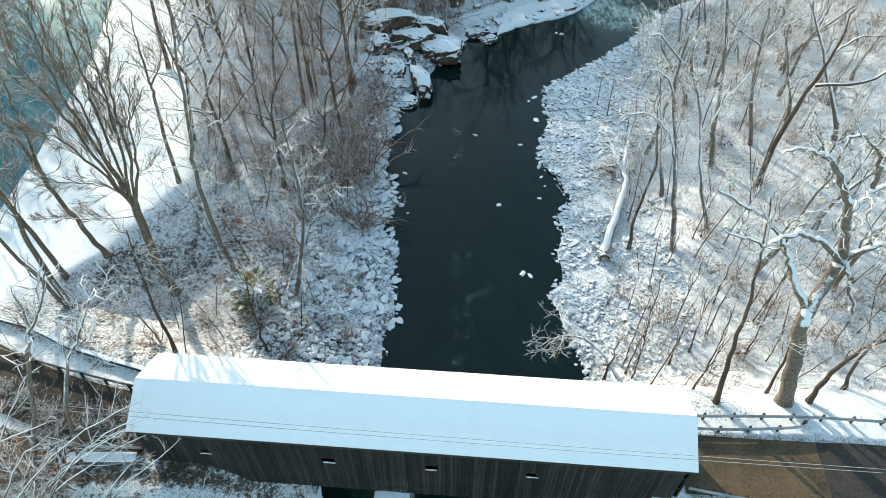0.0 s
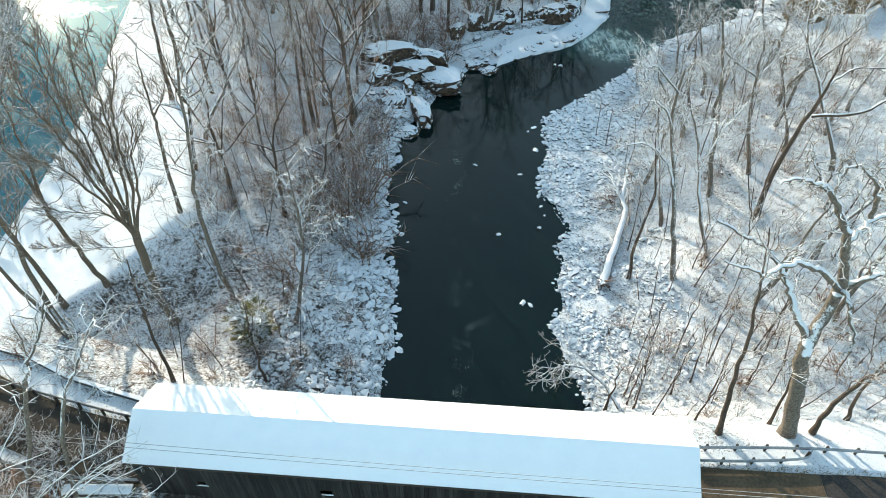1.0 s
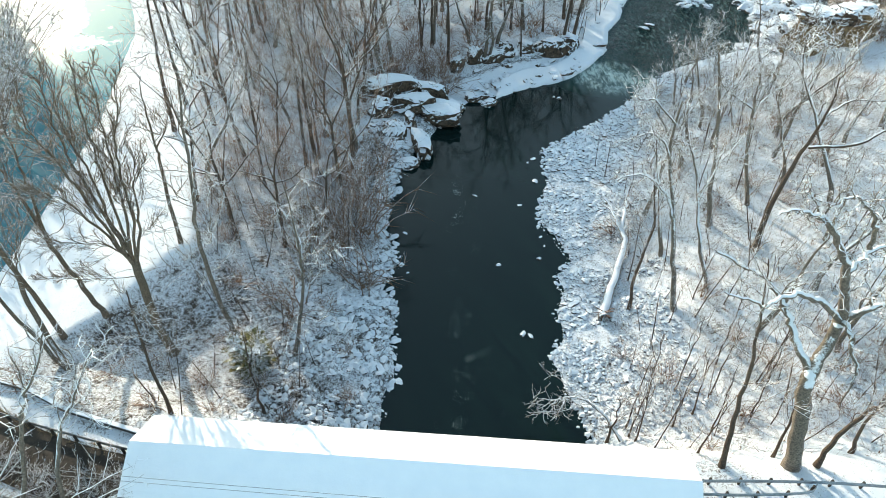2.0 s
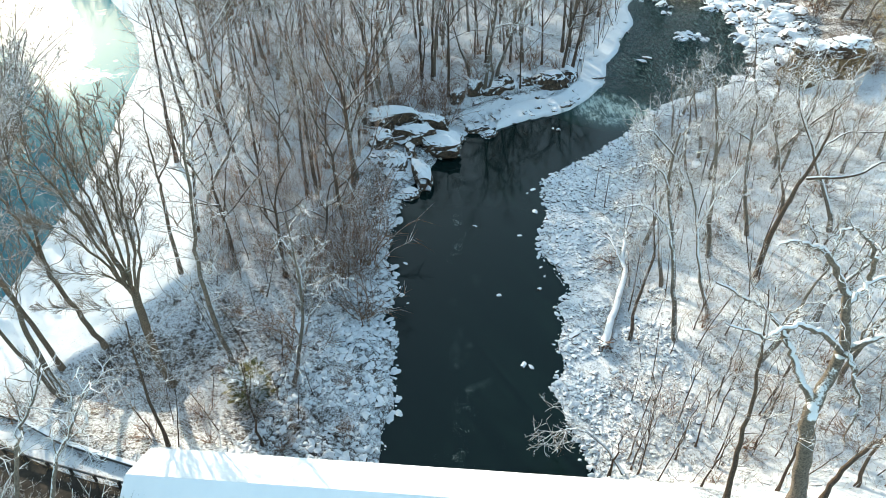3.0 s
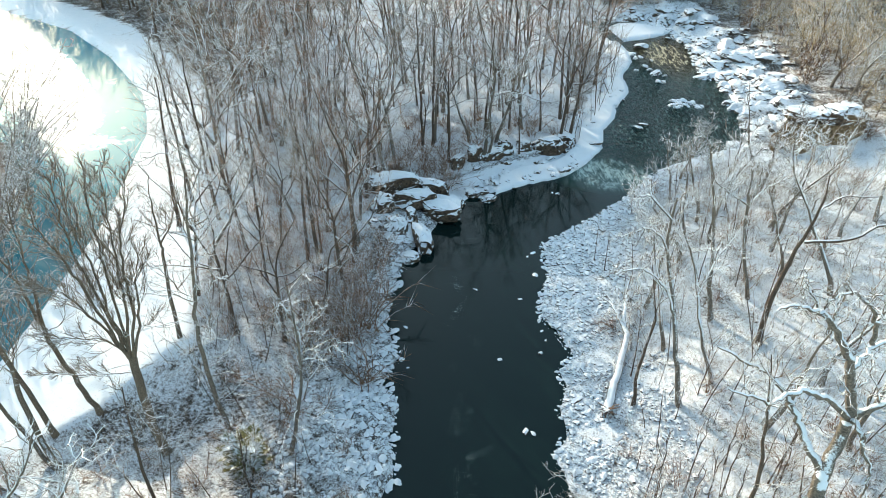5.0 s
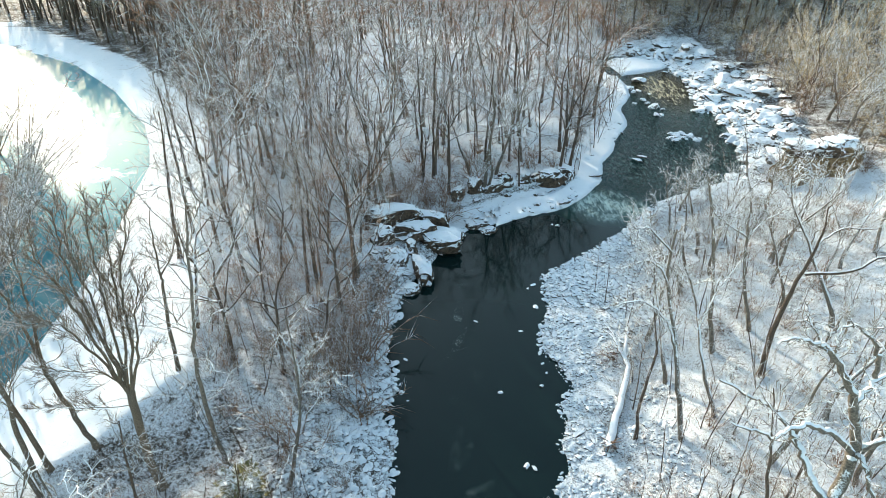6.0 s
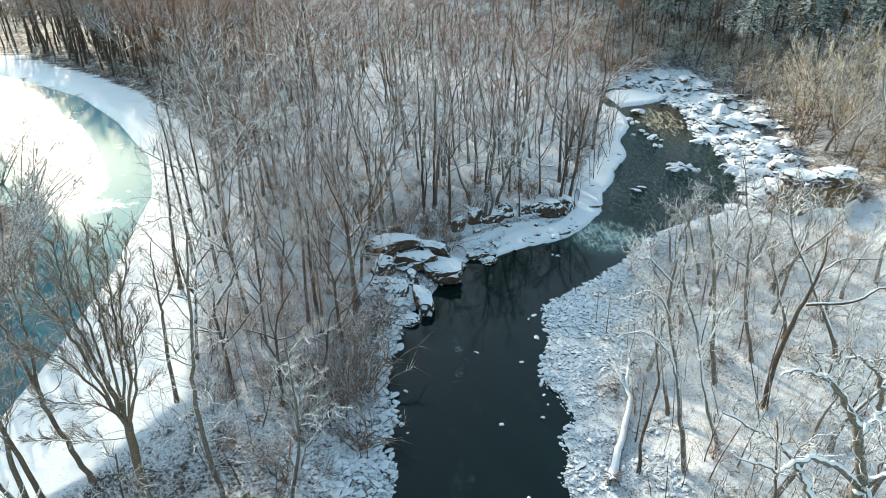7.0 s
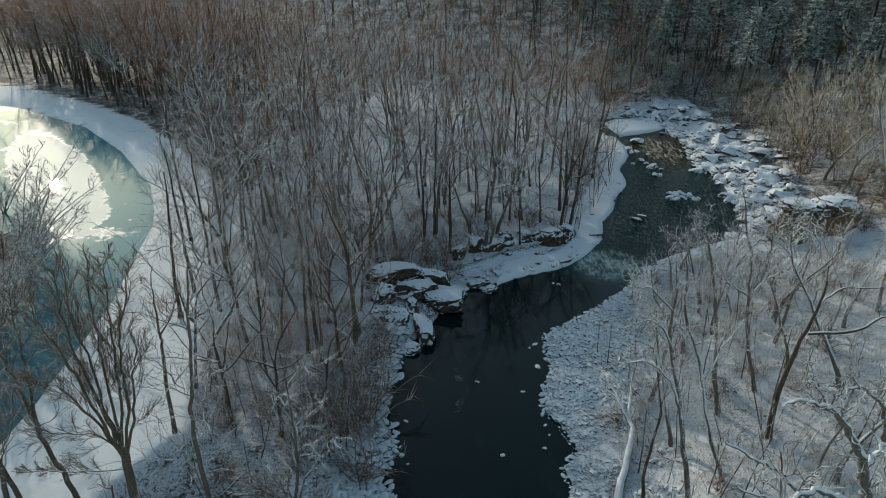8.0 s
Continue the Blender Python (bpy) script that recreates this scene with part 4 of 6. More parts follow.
def ice_shelf(outer, inner, label):
    """A shelf of snowy ice along the shore, with a ragged thick edge."""
    a, b = bend([(*p, 0) for p in outer], 10), bend([(*p, 0) for p in inner], 10)
    n, rows = min(len(a), len(b)), 5
    rng_ = np.random.RandomState(len(outer))
    a = a[:n] + np.c_[0.35 * rough(np.arange(n) * 1.0, np.full(n, 0.5), 1.4, 7)[:, None] * np.ones((1, 2)) + rng_.normal(0, 0.06, (n, 2)), np.zeros(n)]
    v = []
    for k in range(rows + 1):
        s = 0 if k == 0 else (k - 1) / (rows - 1)
        p = a * (1 - s) + b[:n] * s
        v.append(np.c_[p[:, :2], np.full(n, -0.1) if k == 0 else 0.3 + 0.35 * s + 0.05 * rough(p[:, 0], p[:, 1], 1.6, 6)])
    f = [(k * n + i, k * n + i + 1, (k + 1) * n + i + 1, (k + 1) * n + i) for k in range(rows) for i in range(n - 1)]
    me = mesh_of("ice_shelf", np.concatenate(v), f, M_SNOW, True)
    if sum(p.normal.z for p in me.polygons) < 0:
        me.flip_normals()
    tagged(new("ice_shelf", me), label, "ice")


ice_shelf([(7.5, 83.6), (12, 86.3), (17, 88.2), (20.5, 91), (23.6, 95), (25.6, 98.5), (26.6, 104)], [(8.5, 88), (12, 90.8), (16, 92), (18.5, 94), (20.5, 97), (22, 100), (23, 105)], "shelf of snow-covered ice under the wooded bank")
ice_shelf([(26.6, 104), (29.8, 109.5), (31.5, 115), (34.8, 121), (35.6, 129), (39.5, 139), (38.8, 149)], [(23, 105), (26.5, 111), (28.5, 117), (31, 123), (32.5, 131), (35.5, 140), (35, 150)], "upstream shelf of snow-covered ice on the bank")

ice_shelf([(40.2, 150.0), (42.6, 151.0), (46.1, 152.2), (49.9, 154.2), (52.2, 156.3)], [(38.0, 158.0), (41.0, 161.2), (45.0, 161.8), (50.0, 159.4), (53.0, 157.4)], "low sheet of snowy ice lying across the river")

# ---------------------------------------------------------------- trees
def tree_thing(name, foot, wood, twigs, bark, twig_mat, label, group):
    ob = tagged(empty(name, pose(*foot)), label, "tree", group)
    part_mesh("trunk", wood.mesh("trunk", bark), ob)
    part_mesh("crown", twigs.mesh("crown", twig_mat), ob)
    return ob


def placed_tree(stems, radius, reach, counts, label, seed, pale=False, crook=0.22, first=0.35, group="standing trees", lift=0.05, name="tree", spread=1.1, twig_mat=None):
    """A tree whose stems (and great limbs) run through given points; each stem is (points, start radius, end radius, whether it sprouts)."""
    rng_ = np.random.RandomState(seed)
    foot = np.array(stems[0][0][0], float)
    wood, twigs = Tubes(), Tubes()
    for points, r0, r1, sprouts in stems:
        line = bend(points, 4, rng_, 0.06) - foot
        if np.allclose(line[0], 0):
            line[0, 2] -= 0.4 + max(0.0, foot[2] - float(ground_z(foot[0], foot[1])))
        radii = np.linspace(r0, r1, len(line))
        if np.hypot(*line[0][:2]) < 0.01:
            radii[0] *= 1.35
        wood.add(line, radii, 8)
        if sprouts:
            sprout(rng_, wood, twigs, line, (r0 + r1) * 0.6, reach * sprouts * 1.45, (counts[0], counts[1] - 2 * pale, 3), crook * (1.0 if pale else 0.62), first, lift, (0.014 if group == "thicket by the bridge" else 0.026) if pale else 0.017, 1.3 if pale else spread, True)
    return tree_thing(name, foot, wood, twigs, M_PALE if pale else M_TAN_BARK if twig_mat else M_BARK, twig_mat or (M_PALE_TWIG if pale else M_TWIG), label, group)


DARK = "tall bare dark-barked tree on the wooded bank"
placed_tree([([(-29.9, 32.9, 5.5), (-31.8, 35.0, 9.7), (-31.9, 35.7, 13.8), (-32.3, 36.1, 18.4), (-32.2, 36.8, 24.0)], 0.26, 0.06, 1),
             ([(-30.1, 33.0, 5.4), (-32.6, 34.3, 9.7), (-33.9, 34.7, 14.3), (-34.7, 34.7, 18.4), (-35.2, 34.9, 23.0)], 0.18, 0.05, 1)], 0.3, 4.2, (12, 7, 7), "bare twin-stemmed tree leaning over the snowy path", 1, twig_mat=M_DARK_TWIG)
placed_tree([([(-31.3, 35.9, 5.8), (-32.1, 36.4, 10.4), (-32.7, 36.4, 14.9), (-33.0, 36.1, 18.9), (-33.2, 36.6, 24.5)], 0.24, 0.05, 1)], 0.3, 4.0, (13, 7, 7), "bare dark tree at the edge of the snowy path", 2, twig_mat=M_DARK_TWIG)
placed_tree([([(-28.8, 38.4, 5.6), (-29.6, 38.6, 8.9), (-30.5, 38.8, 12.6), (-30.7, 38.9, 15.2), (-30.9, 39.0, 17.6), (-31.4, 39.1, 19.7), (-31.9, 39.2, 21.6)], 0.24, 0.05, 1),
             ([(-30.6, 38.9, 14.9), (-30.3, 39.3, 19.0), (-30.2, 39.6, 22.3), (-29.9, 39.9, 25.9)], 0.12, 0.025, 1)], 0.3, 3.2, (13, 7, 3), "slanting bare tree beside the snowy path", 3, first=0.4, twig_mat=M_DARK_TWIG)
placed_tree([([(-23.3, 36.7, 2.6), (-23.9, 37.1, 5.9), (-23.9, 37.5, 11.9), (-24.0, 37.6, 13.6)], 0.38, 0.28, 0),
             ([(-24.0, 37.5, 12.0), (-24.5, 37.3, 15.8), (-25.0, 36.9, 19.9), (-25.5, 36.5, 23.1), (-26.0, 36.2, 26.0), (-25.8, 36.1, 28.1)], 0.14, 0.02, 1),
             ([(-24.0, 37.5, 12.9), (-24.5, 37.5, 17.3), (-24.9, 37.4, 21.0), (-25.0, 37.3, 23.9), (-24.9, 37.3, 27.0), (-24.7, 37.3, 29.0)], 0.14, 0.02, 1),
             ([(-23.9, 37.6, 13.4), (-24.5, 37.8, 17.5), (-24.6, 38.1, 20.9), (-25.1, 38.3, 23.2), (-25.1, 38.5, 26.2), (-24.7, 38.7, 29.0)], 0.12, 0.02, 1),
             ([(-23.9, 37.6, 13.5), (-24.0, 38.2, 18.3), (-24.1, 38.7, 21.5), (-24.1, 39.0, 23.7), (-24.0, 39.3, 26.2), (-23.6, 39.5, 28.6)], 0.11, 0.02, 1),
             ([(-23.9, 37.5, 13.3), (-23.2, 38.0, 17.4), (-23.1, 38.4, 20.2), (-22.8, 38.6, 23.5), (-22.6, 38.7, 26.1), (-22.2, 38.9, 28.9)], 0.12, 0.02, 1),
             ([(-23.7, 37.4, 12.4), (-22.5, 37.7, 18.2), (-22.4, 37.9, 21.1), (-21.9, 38.1, 23.8), (-21.0, 38.3, 26.3), (-20.6, 38.5, 28.3)], 0.12, 0.02, 1),
             ([(-23.9, 37.5, 12.9), (-24.9, 36.9, 15.3), (-27.1, 36.1, 16.3), (-28.5, 35.7, 17.0)], 0.08, 0.02, 0.7),
             ([(-24.1, 37.6, 13.3), (-25.3, 36.8, 17.9), (-26.0, 36.1, 20.5), (-27.8, 35.7, 21.1)], 0.12, 0.02, 0.9),
             ([(-23.9, 37.4, 11.6), (-27.6, 36.7, 11.9), (-30.9, 36.1, 12.7)], 0.06, 0.02, 0.5),
             ([(-23.7, 37.4, 12.6), (-22.3, 37.7, 17.1), (-21.8, 38.0, 20.0), (-21.1, 38.3, 22.2)], 0.13, 0.02, 0.9)],
            0.5, 2.3, (18, 9, 3), "great bare tree with a fan of upright limbs", 4, crook=0.2, first=0.18, lift=0.07, spread=0.75, twig_mat=M_DARK_TWIG)
placed_tree([([(-24.9, 47.4, 5.9), (-24.5, 47.4, 12.0), (-24.1, 47.4, 15.7), (-24.1, 47.4, 17.2), (-23.9, 47.4, 20.8), (-23.5, 47.4, 23.4)], 0.19, 0.025, 1),
             ([(-24.1, 47.4, 16.7), (-23.1, 47.7, 18.1), (-22.0, 47.9, 20.5)], 0.09, 0.02, 0.8)], 0.2, 2.4, (9, 6, 3), "slender bare tree at the edge of the snow path", 5, first=0.4, twig_mat=M_DARK_TWIG)
placed_tree([([(-18.2, 38.8, 2.4), (-18.7, 38.8, 4.6), (-19.1, 39.0, 8.5), (-19.0, 39.2, 14.6), (-18.3, 39.4, 18.9), (-17.8, 39.6, 23.7), (-17.3, 39.8, 27.2), (-17.2, 40.0, 29.9)], 0.25, 0.03, 1.1)], 0.2, 4.4, (26, 9, 3), "tall bare tree with snow-laden side branches on the slope", 6, True, crook=0.3, first=0.2)
placed_tree([([(-20.2, 28.4, 6.1), (-20.5, 29.2, 12.2), (-20.2, 29.8, 17.8)], 0.14, 0.04, 1)], 0.2, 3, (11, 7, 7), "slender bare sapling behind the bridge", 7)
placed_tree([([(-14.5, 31.0, 2.0), (-14.8, 31.6, 5.7), (-15.0, 32.8, 10.2)], 0.12, 0.03, 1)], 0.2, 2.8, (12, 7, 7), "small crooked bare tree on the bank", 8, crook=0.3)
placed_tree([([(-13.1, 37.3, 1.7), (-11.8, 37.9, 7.0), (-11.3, 38.7, 12.0), (-11.6, 39.5, 18.7)], 0.2, 0.04, 1)], 0.2, 4.4, (14, 8, 7), "bare tree with wide drooping branches on the bank", 9, True, crook=0.3, first=0.25)
placed_tree([([(-14.5, 63.2, 1.7), (-14.2, 61.6, 12.1), (-13.6, 60.2, 19.6)], 0.27, 0.05, 1)], 0.25, 4.2, (14, 8, 7), DARK, 10)
placed_tree([([(17.7, 43.1, 0.8), (18.1, 44.8, 5.9), (19.2, 46.1, 8.9), (18.5, 47.9, 14)], 0.17, 0.04, 1)], 0.2, 3, (10, 7, 8), "slim crooked tree on the stony beach", 12, crook=0.3)
PALE = "pale-barked bare tree with crooked snow-lined limbs"
placed_tree([([(21.6, 42.2, 1.8), (20.7, 43.7, 7), (20, 45.5, 12), (19, 47, 17), (19.2, 47.5, 21)], 0.25, 0.08, 0.8),
             ([(20.2, 45, 10.6), (19.4, 45.9, 12.6), (17.6, 47.2, 14), (14.9, 46.4, 14)], 0.15, 0.06, 0.6),
             ([(19.2, 46.7, 16), (18.4, 47.2, 17.3), (17.2, 47.4, 18), (14.8, 46.2, 18)], 0.13, 0.05, 0.6),
             ([(19.1, 47.2, 19), (17.1, 47.5, 21), (15.8, 47.9, 21)], 0.1, 0.05, 0.6)], 0.25, 3.2, (10, 7, 8), PALE, 13, True, 0.4, 0.45)
placed_tree([([(25.1, 44.3, 2.6), (23.5, 45.8, 7.7), (22.7, 48.6, 12.7), (21.2, 49.2, 16.5)], 0.22, 0.06, 1),
             ([(22.9, 47.4, 10.5), (24.5, 49, 13.2), (26.6, 50.3, 16)], 0.13, 0.05, 0.7)], 0.2, 3.4, (11, 7, 8), PALE, 14, True, 0.4, 0.4)
placed_tree([([(31, 49, 3.2), (31.3, 49.9, 8.3), (32.8, 51.2, 13.3), (34, 51.7, 17.3), (33.3, 51.3, 21)], 0.32, 0.04, 0.8),
             ([(33.2, 51.0, 14.1), (36, 49, 15.8), (38.3, 48.9, 17.3), (41, 47.5, 17)], 0.17, 0.06, 0.8),
             ([(33.9, 51.6, 17), (36, 52.5, 18), (38.5, 51.5, 18.6)], 0.11, 0.05, 0.7)], 0.3, 3.4, (9, 7, 8), "big dark leaning tree with a long level limb", 15, False, 0.35, 0.55)
placed_tree([([(23.9, 23.7, 6.5), (23.3, 24.3, 10.5), (22.7, 25.0, 14.1), (22.8, 25.4, 15.0)], 0.52, 0.43, 0),
             ([(22.8, 25.3, 14.6), (23.3, 25.9, 16.5), (23.6, 26.4, 18.2), (23.7, 26.5, 18.9), (23.2, 26.6, 20.5), (22.6, 26.8, 22.5), (22.0, 27.0, 23.6), (20.9, 27.0, 25.3), (19.9, 26.8, 26.3), (19.1, 26.6, 26.8), (17.7, 26.2, 27.4), (16.9, 26.0, 27.3)], 0.42, 0.05, 0.7),
             ([(22.8, 25.4, 14.8), (22.1, 26.0, 16.1), (21.6, 26.8, 17.0), (21.1, 27.6, 18.1), (20.8, 28.2, 18.7), (20.0, 28.8, 19.6), (18.9, 29.2, 20.1), (17.6, 29.4, 20.9), (16.4, 29.6, 21.4)], 0.28, 0.07, 0.8),
             ([(23.7, 26.4, 18.7), (22.2, 26.2, 20.2), (20.7, 25.8, 21.3), (19.5, 25.4, 22.1), (18.5, 25.0, 22.3), (17.9, 24.8, 22.1), (17.4, 24.6, 22.0), (16.0, 24.5, 22.8), (14.9, 24.5, 23.2)], 0.22, 0.05, 0.8),
             ([(23.7, 26.2, 18.8), (23.7, 25.8, 18.9), (23.9, 25.2, 18.4), (24.2, 24.9, 17.5), (24.8, 24.6, 16.3), (24.8, 24.3, 15.1), (24.8, 24.0, 13.3)], 0.18, 0.03, 0.6),
             ([(23.7, 26.5, 18.4), (24.3, 26.2, 19.7), (24.9, 26.0, 20.4), (25.9, 25.8, 20.8)], 0.25, 0.12, 0.8),
             ([(22.7, 26.8, 22.1), (23.4, 27.2, 22.9), (24.1, 27.6, 23.4), (25.6, 28.0, 23.5)], 0.19, 0.1, 0.7),
             ([(24.0, 27.6, 23.3), (23.6, 27.5, 24.8), (23.1, 27.4, 25.9), (22.2, 27.2, 26.8), (21.3, 27.0, 27.5), (20.4, 26.8, 27.6), (19.8, 26.6, 27.4)], 0.14, 0.05, 0.7),
             ([(21.1, 27.0, 25.0), (20.3, 27.3, 25.8), (19.6, 27.6, 26.8), (19.1, 28.0, 27.6)], 0.11, 0.04, 0.7)], 0.4, 2.6, (8, 6, 5), "huge old pale tree with sweeping snow-lined limbs by the road", 16, True, 0.4, 0.3)
placed_tree([([(32.3, 55.5, 3.5), (30.8, 55.8, 8.7), (29.2, 55.4, 15.7), (28.8, 55.4, 19)], 0.22, 0.07, 0.8),
             ([(29.3, 55.4, 15.4), (27.2, 55.8, 16.7), (25.4, 55.3, 18.2)], 0.13, 0.06, 0.8),
             ([(29.4, 55.4, 15.2), (30.1, 56, 17.2), (30.2, 56.5, 18.7)], 0.12, 0.05, 0.8),
             ([(29.3, 55.4, 15.5), (31, 56.5, 16.5), (34, 58, 17)], 0.1, 0.05, 0.8)], 0.2, 3, (9, 7, 8), PALE, 17, True, 0.4, 0.5)
placed_tree([([(28, 53.3, 2.4), (27.1, 54, 6.5), (26.6, 54.8, 11.5), (25.5, 55.5, 17.5), (24.2, 55.7, 22)], 0.27, 0.08, 0.9)], 0.2, 3.8, (13, 7, 7), PALE, 18, True, 0.4, 0.5)
placed_tree([([(19.05, 23.6, 6.7), (19.0, 24.6, 11.0), (19.0, 25.4, 15), (18.7, 26.4, 19.5), (18.3, 27.2, 23)], 0.2, 0.03, 0.9)], 0.2, 3.8, (13, 5, 4), "slim dark trunk with level snowy branches near the guardrail", 19, False, 0.22, 0.3)
placed_tree([([(25.6, 23.7, 6.7), (26.1, 24.2, 9.6), (27.3, 24.4, 12.1), (29, 24, 15.5)], 0.2, 0.07, 0.9)], 0.2, 3.2, (9, 7, 8), "slanting tree rising behind the guardrail", 20, False, 0.3, 0.4)
placed_tree([([(23.35, 24.9, 5.6), (23.7, 25.7, 8.7), (23.7, 26.4, 14)], 0.13, 0.04, 0.8)], 0.2, 2.6, (9, 6, 5), "slim tree behind the guardrail", 23, False, 0.3, 0.4)
placed_tree([([(29.25, 25.4, 5.2), (29.3, 26, 8.3), (29.6, 26, 14)], 0.17, 0.04, 0.8)], 0.2, 3, (9, 6, 5), "slim tree on the snowy roadside slope", 24, False, 0.3, 0.4)
for i, (x, y, h) in enumerate([(13.2, 29.2, 5), (15.3, 28.9, 8), (14.9, 30.4, 9), (15.0, 29.6, 8.5), (18.6, 30.2, 7), (17.1, 32.8, 8), (22.3, 32.9, 9), (18.4, 25.6, 6), (20.4, 31.2, 8), (19.6, 33.6, 9), (21.4, 29.4, 8), (24.6, 30.4, 9), (23.4, 35.6, 10), (26.4, 33.4, 9)]):
    z, g = float(ground_z(x, y)), np.random.RandomState(310 + i)
    dx, dy = g.normal(0.3, 0.3), g.normal(0.3, 0.3)
    placed_tree([([(x, y, z), (x + 0.4 * dx, y + 0.4 * dy, z + h * 0.5), (x + dx, y + dy, z + h)], 0.075 + 0.05 * (i == 0), 0.02, 0.8)], 0.1, 1.9, (9, 4, 3), "thin dark sapling by the water's edge", 25 + i, False, 0.2, 0.35)
# brush that leans out over the canal
for i, (x, y, h) in enumerate([(-50.2, 48, 8), (-50.6, 54, 10), (-50.6, 60, 9), (-51.2, 65, 11), (-52.2, 70, 10), (-53.6, 75, 9), (-55.6, 80, 10), (-58.5, 86, 9), (-63, 91, 10), (-70, 98, 9)]):
    z, g = float(ground_z(x - 0.6, y)), np.random.RandomState(70 + i)
    lines = []
    for k in range(4):
        dx, dy = g.uniform(2.5, 10.5), g.normal(0, 3)
        lines.append(([(x - 0.6, y, z), (x - 0.6 + dx * 0.35, y + dy * 0.4, z + h * 0.5), (x - 0.6 + dx, y + dy, z + h * g.uniform(0.9, 1.4))], 0.1, 0.025, 1))
    placed_tree(lines, 0.12, 2.6, (9, 6, 6), "bare brushy tree leaning out over the canal", 80 + i, True, 0.36, 0.25, "brush beside the canal")
placed_tree([([(-27.0, 18.8, 6.4), (-25.0, 19.5, 11.1), (-23.0, 20.5, 17.1), (-22.2, 21.0, 19.1), (-21.1, 21.4, 20.8), (-19.9, 21.8, 23.3)], 0.17, 0.04, 1)], 0.2, 2.4, (10, 6, 4), "pale bare tree standing by the bridge approach", 21, True, 0.25)
placed_tree([([(-23.4, 18.6, 6.4), (-21.9, 19.5, 13.9), (-20.8, 20.5, 17.1), (-19.6, 21.0, 19.1), (-18.4, 21.4, 21.1), (-17.7, 21.8, 22.4)], 0.15, 0.04, 1)], 0.2, 2.4, (10, 6, 4), "pale arching tree beside the bridge approach", 22, True, 0.25)
for i, (x, y, h, stems) in enumerate([(-11.2, 82.5, 14, 3), (-3.2, 95.9, 22, 1), (-1.6, 95.3, 21, 1), (6.7, 99.5, 18, 1), (-27.7, 70.2, 21, 1), (-31.2, 72.2, 19, 1), (-31.0, 66.5, 18, 1), (-36.4, 86.5, 20, 1), (-16, 64.7, 18, 1)]):
    z, g = float(ground_z(x, y)), np.random.RandomState(900 + i)
    lines = []
    for k in range(stems):
        dx, dy = g.normal(0.5 if stems > 1 else 0, 1.0 + 2.0 * (stems > 1)), g.normal(0, 1.0)
        lines.append(([(x + 0.2 * k, y, z), (x + 0.2 * dx + 0.2 * k, y + 0.3 * dy, z + h * 0.3), (x + 0.7 * dx, y + 0.7 * dy, z + h * 0.7), (x + dx, y + dy, z + h)], 0.24 if stems == 1 else 0.16, 0.05, 1))
    placed_tree(lines, 0.25, 3.8, (12, 7, 7), DARK if stems == 1 else "leaning clump of bare stems above the rock ledge", 910 + i, False, 0.26, 0.4)
# thickets below the near side of the bridge: long limbs fanning out over the approach
for i, (x, y, n, far, s) in enumerate([(-27.5, 14.6, 7, 1.0, 30), (-23.0, 13.6, 6, 0.8, 31), (-31.5, 15.4, 5, 1.0, 32), (-18.5, 13.2, 4, 0.55, 33), (-25.5, 15.6, 5, 0.9, 34)]):
    z, g = float(ground_z(x, y)), np.random.RandomState(740 + i)
    limbs = []
    for k in range(n):
        dx, dy, dz = g.uniform(-2, 11) * far, g.uniform(0.5, 6.5) * far, g.uniform(4, 11) * (0.5 + 0.5 * far)
        limbs.append(([(x, y, z), (x + 0.25 * dx, y + 0.3 * dy, z + 0.45 * dz), (x + 0.62 * dx, y + 0.65 * dy, z + 0.82 * dz), (x + dx, y + dy, z + dz)], 0.085, 0.022, 1))
    placed_tree(limbs, 0.14, 1.9, (7, 4, 2), "snow-laden tangle of pale bare branches by the bridge", s, True, 0.1, 0.25, "thicket by the bridge", 0.02)

# the fallen pale trunk on the beach
rng = np.random.RandomState(77)
wood, twigs, roots = Tubes(), Tubes(), Tubes()
log = bend([(0, -0.6, 0.1), (0.0, 0.0, 0.05), (1.1, 2.8, 0.15), (1.9, 4.5, 0.2), (2.9, 7.1, 0.35), (3.6, 8.8, 0.6), (3.85, 9.7, 0.8), (3.7, 10.8, 0.95), (4.2, 12.7, 1.2), (4.7, 14.3, 1.4), (5.6, 17.4, 1.75)], 4, rng, 0.03)
wood.add(log, np.interp(np.linspace(0, 1, len(log)), [0, 0.08, 0.18, 0.5, 0.7, 1], [0.58, 0.5, 0.4, 0.31, 0.25, 0.1]), 10)
for line, r in (([(3.7, 10.6, 0.95), (3.3, 11.5, 1.4), (3.1, 12.4, 1.7), (2.6, 13.8, 1.7), (1.3, 15.1, 1.7)], 0.2), ([(3.2, 12.8, 1.6), (3.0, 14.6, 1.5), (2.5, 15.8, 1.5)], 0.11),
                ([(4.7, 14.2, 1.4), (5.4, 14.4, 1.9), (6.3, 14.4, 2.3), (7.5, 14.3, 2.7)], 0.13), ([(3.9, 11.0, 1.0), (4.5, 11.4, 1.5), (5.0, 11.9, 1.9)], 0.1), ([(4.3, 12.9, 1.2), (5.5, 13.4, 1.8), (6.4, 15.0, 2.6)], 0.09)):
    stem = bend(line, 4, rng, 0.04)
    wood.add(stem, np.linspace(r, 0.04, len(stem)), 7)
    sprout(rng, wood, twigs, stem, 0.12, 1.5, (4, 3, 2), 0.3, 0.4)
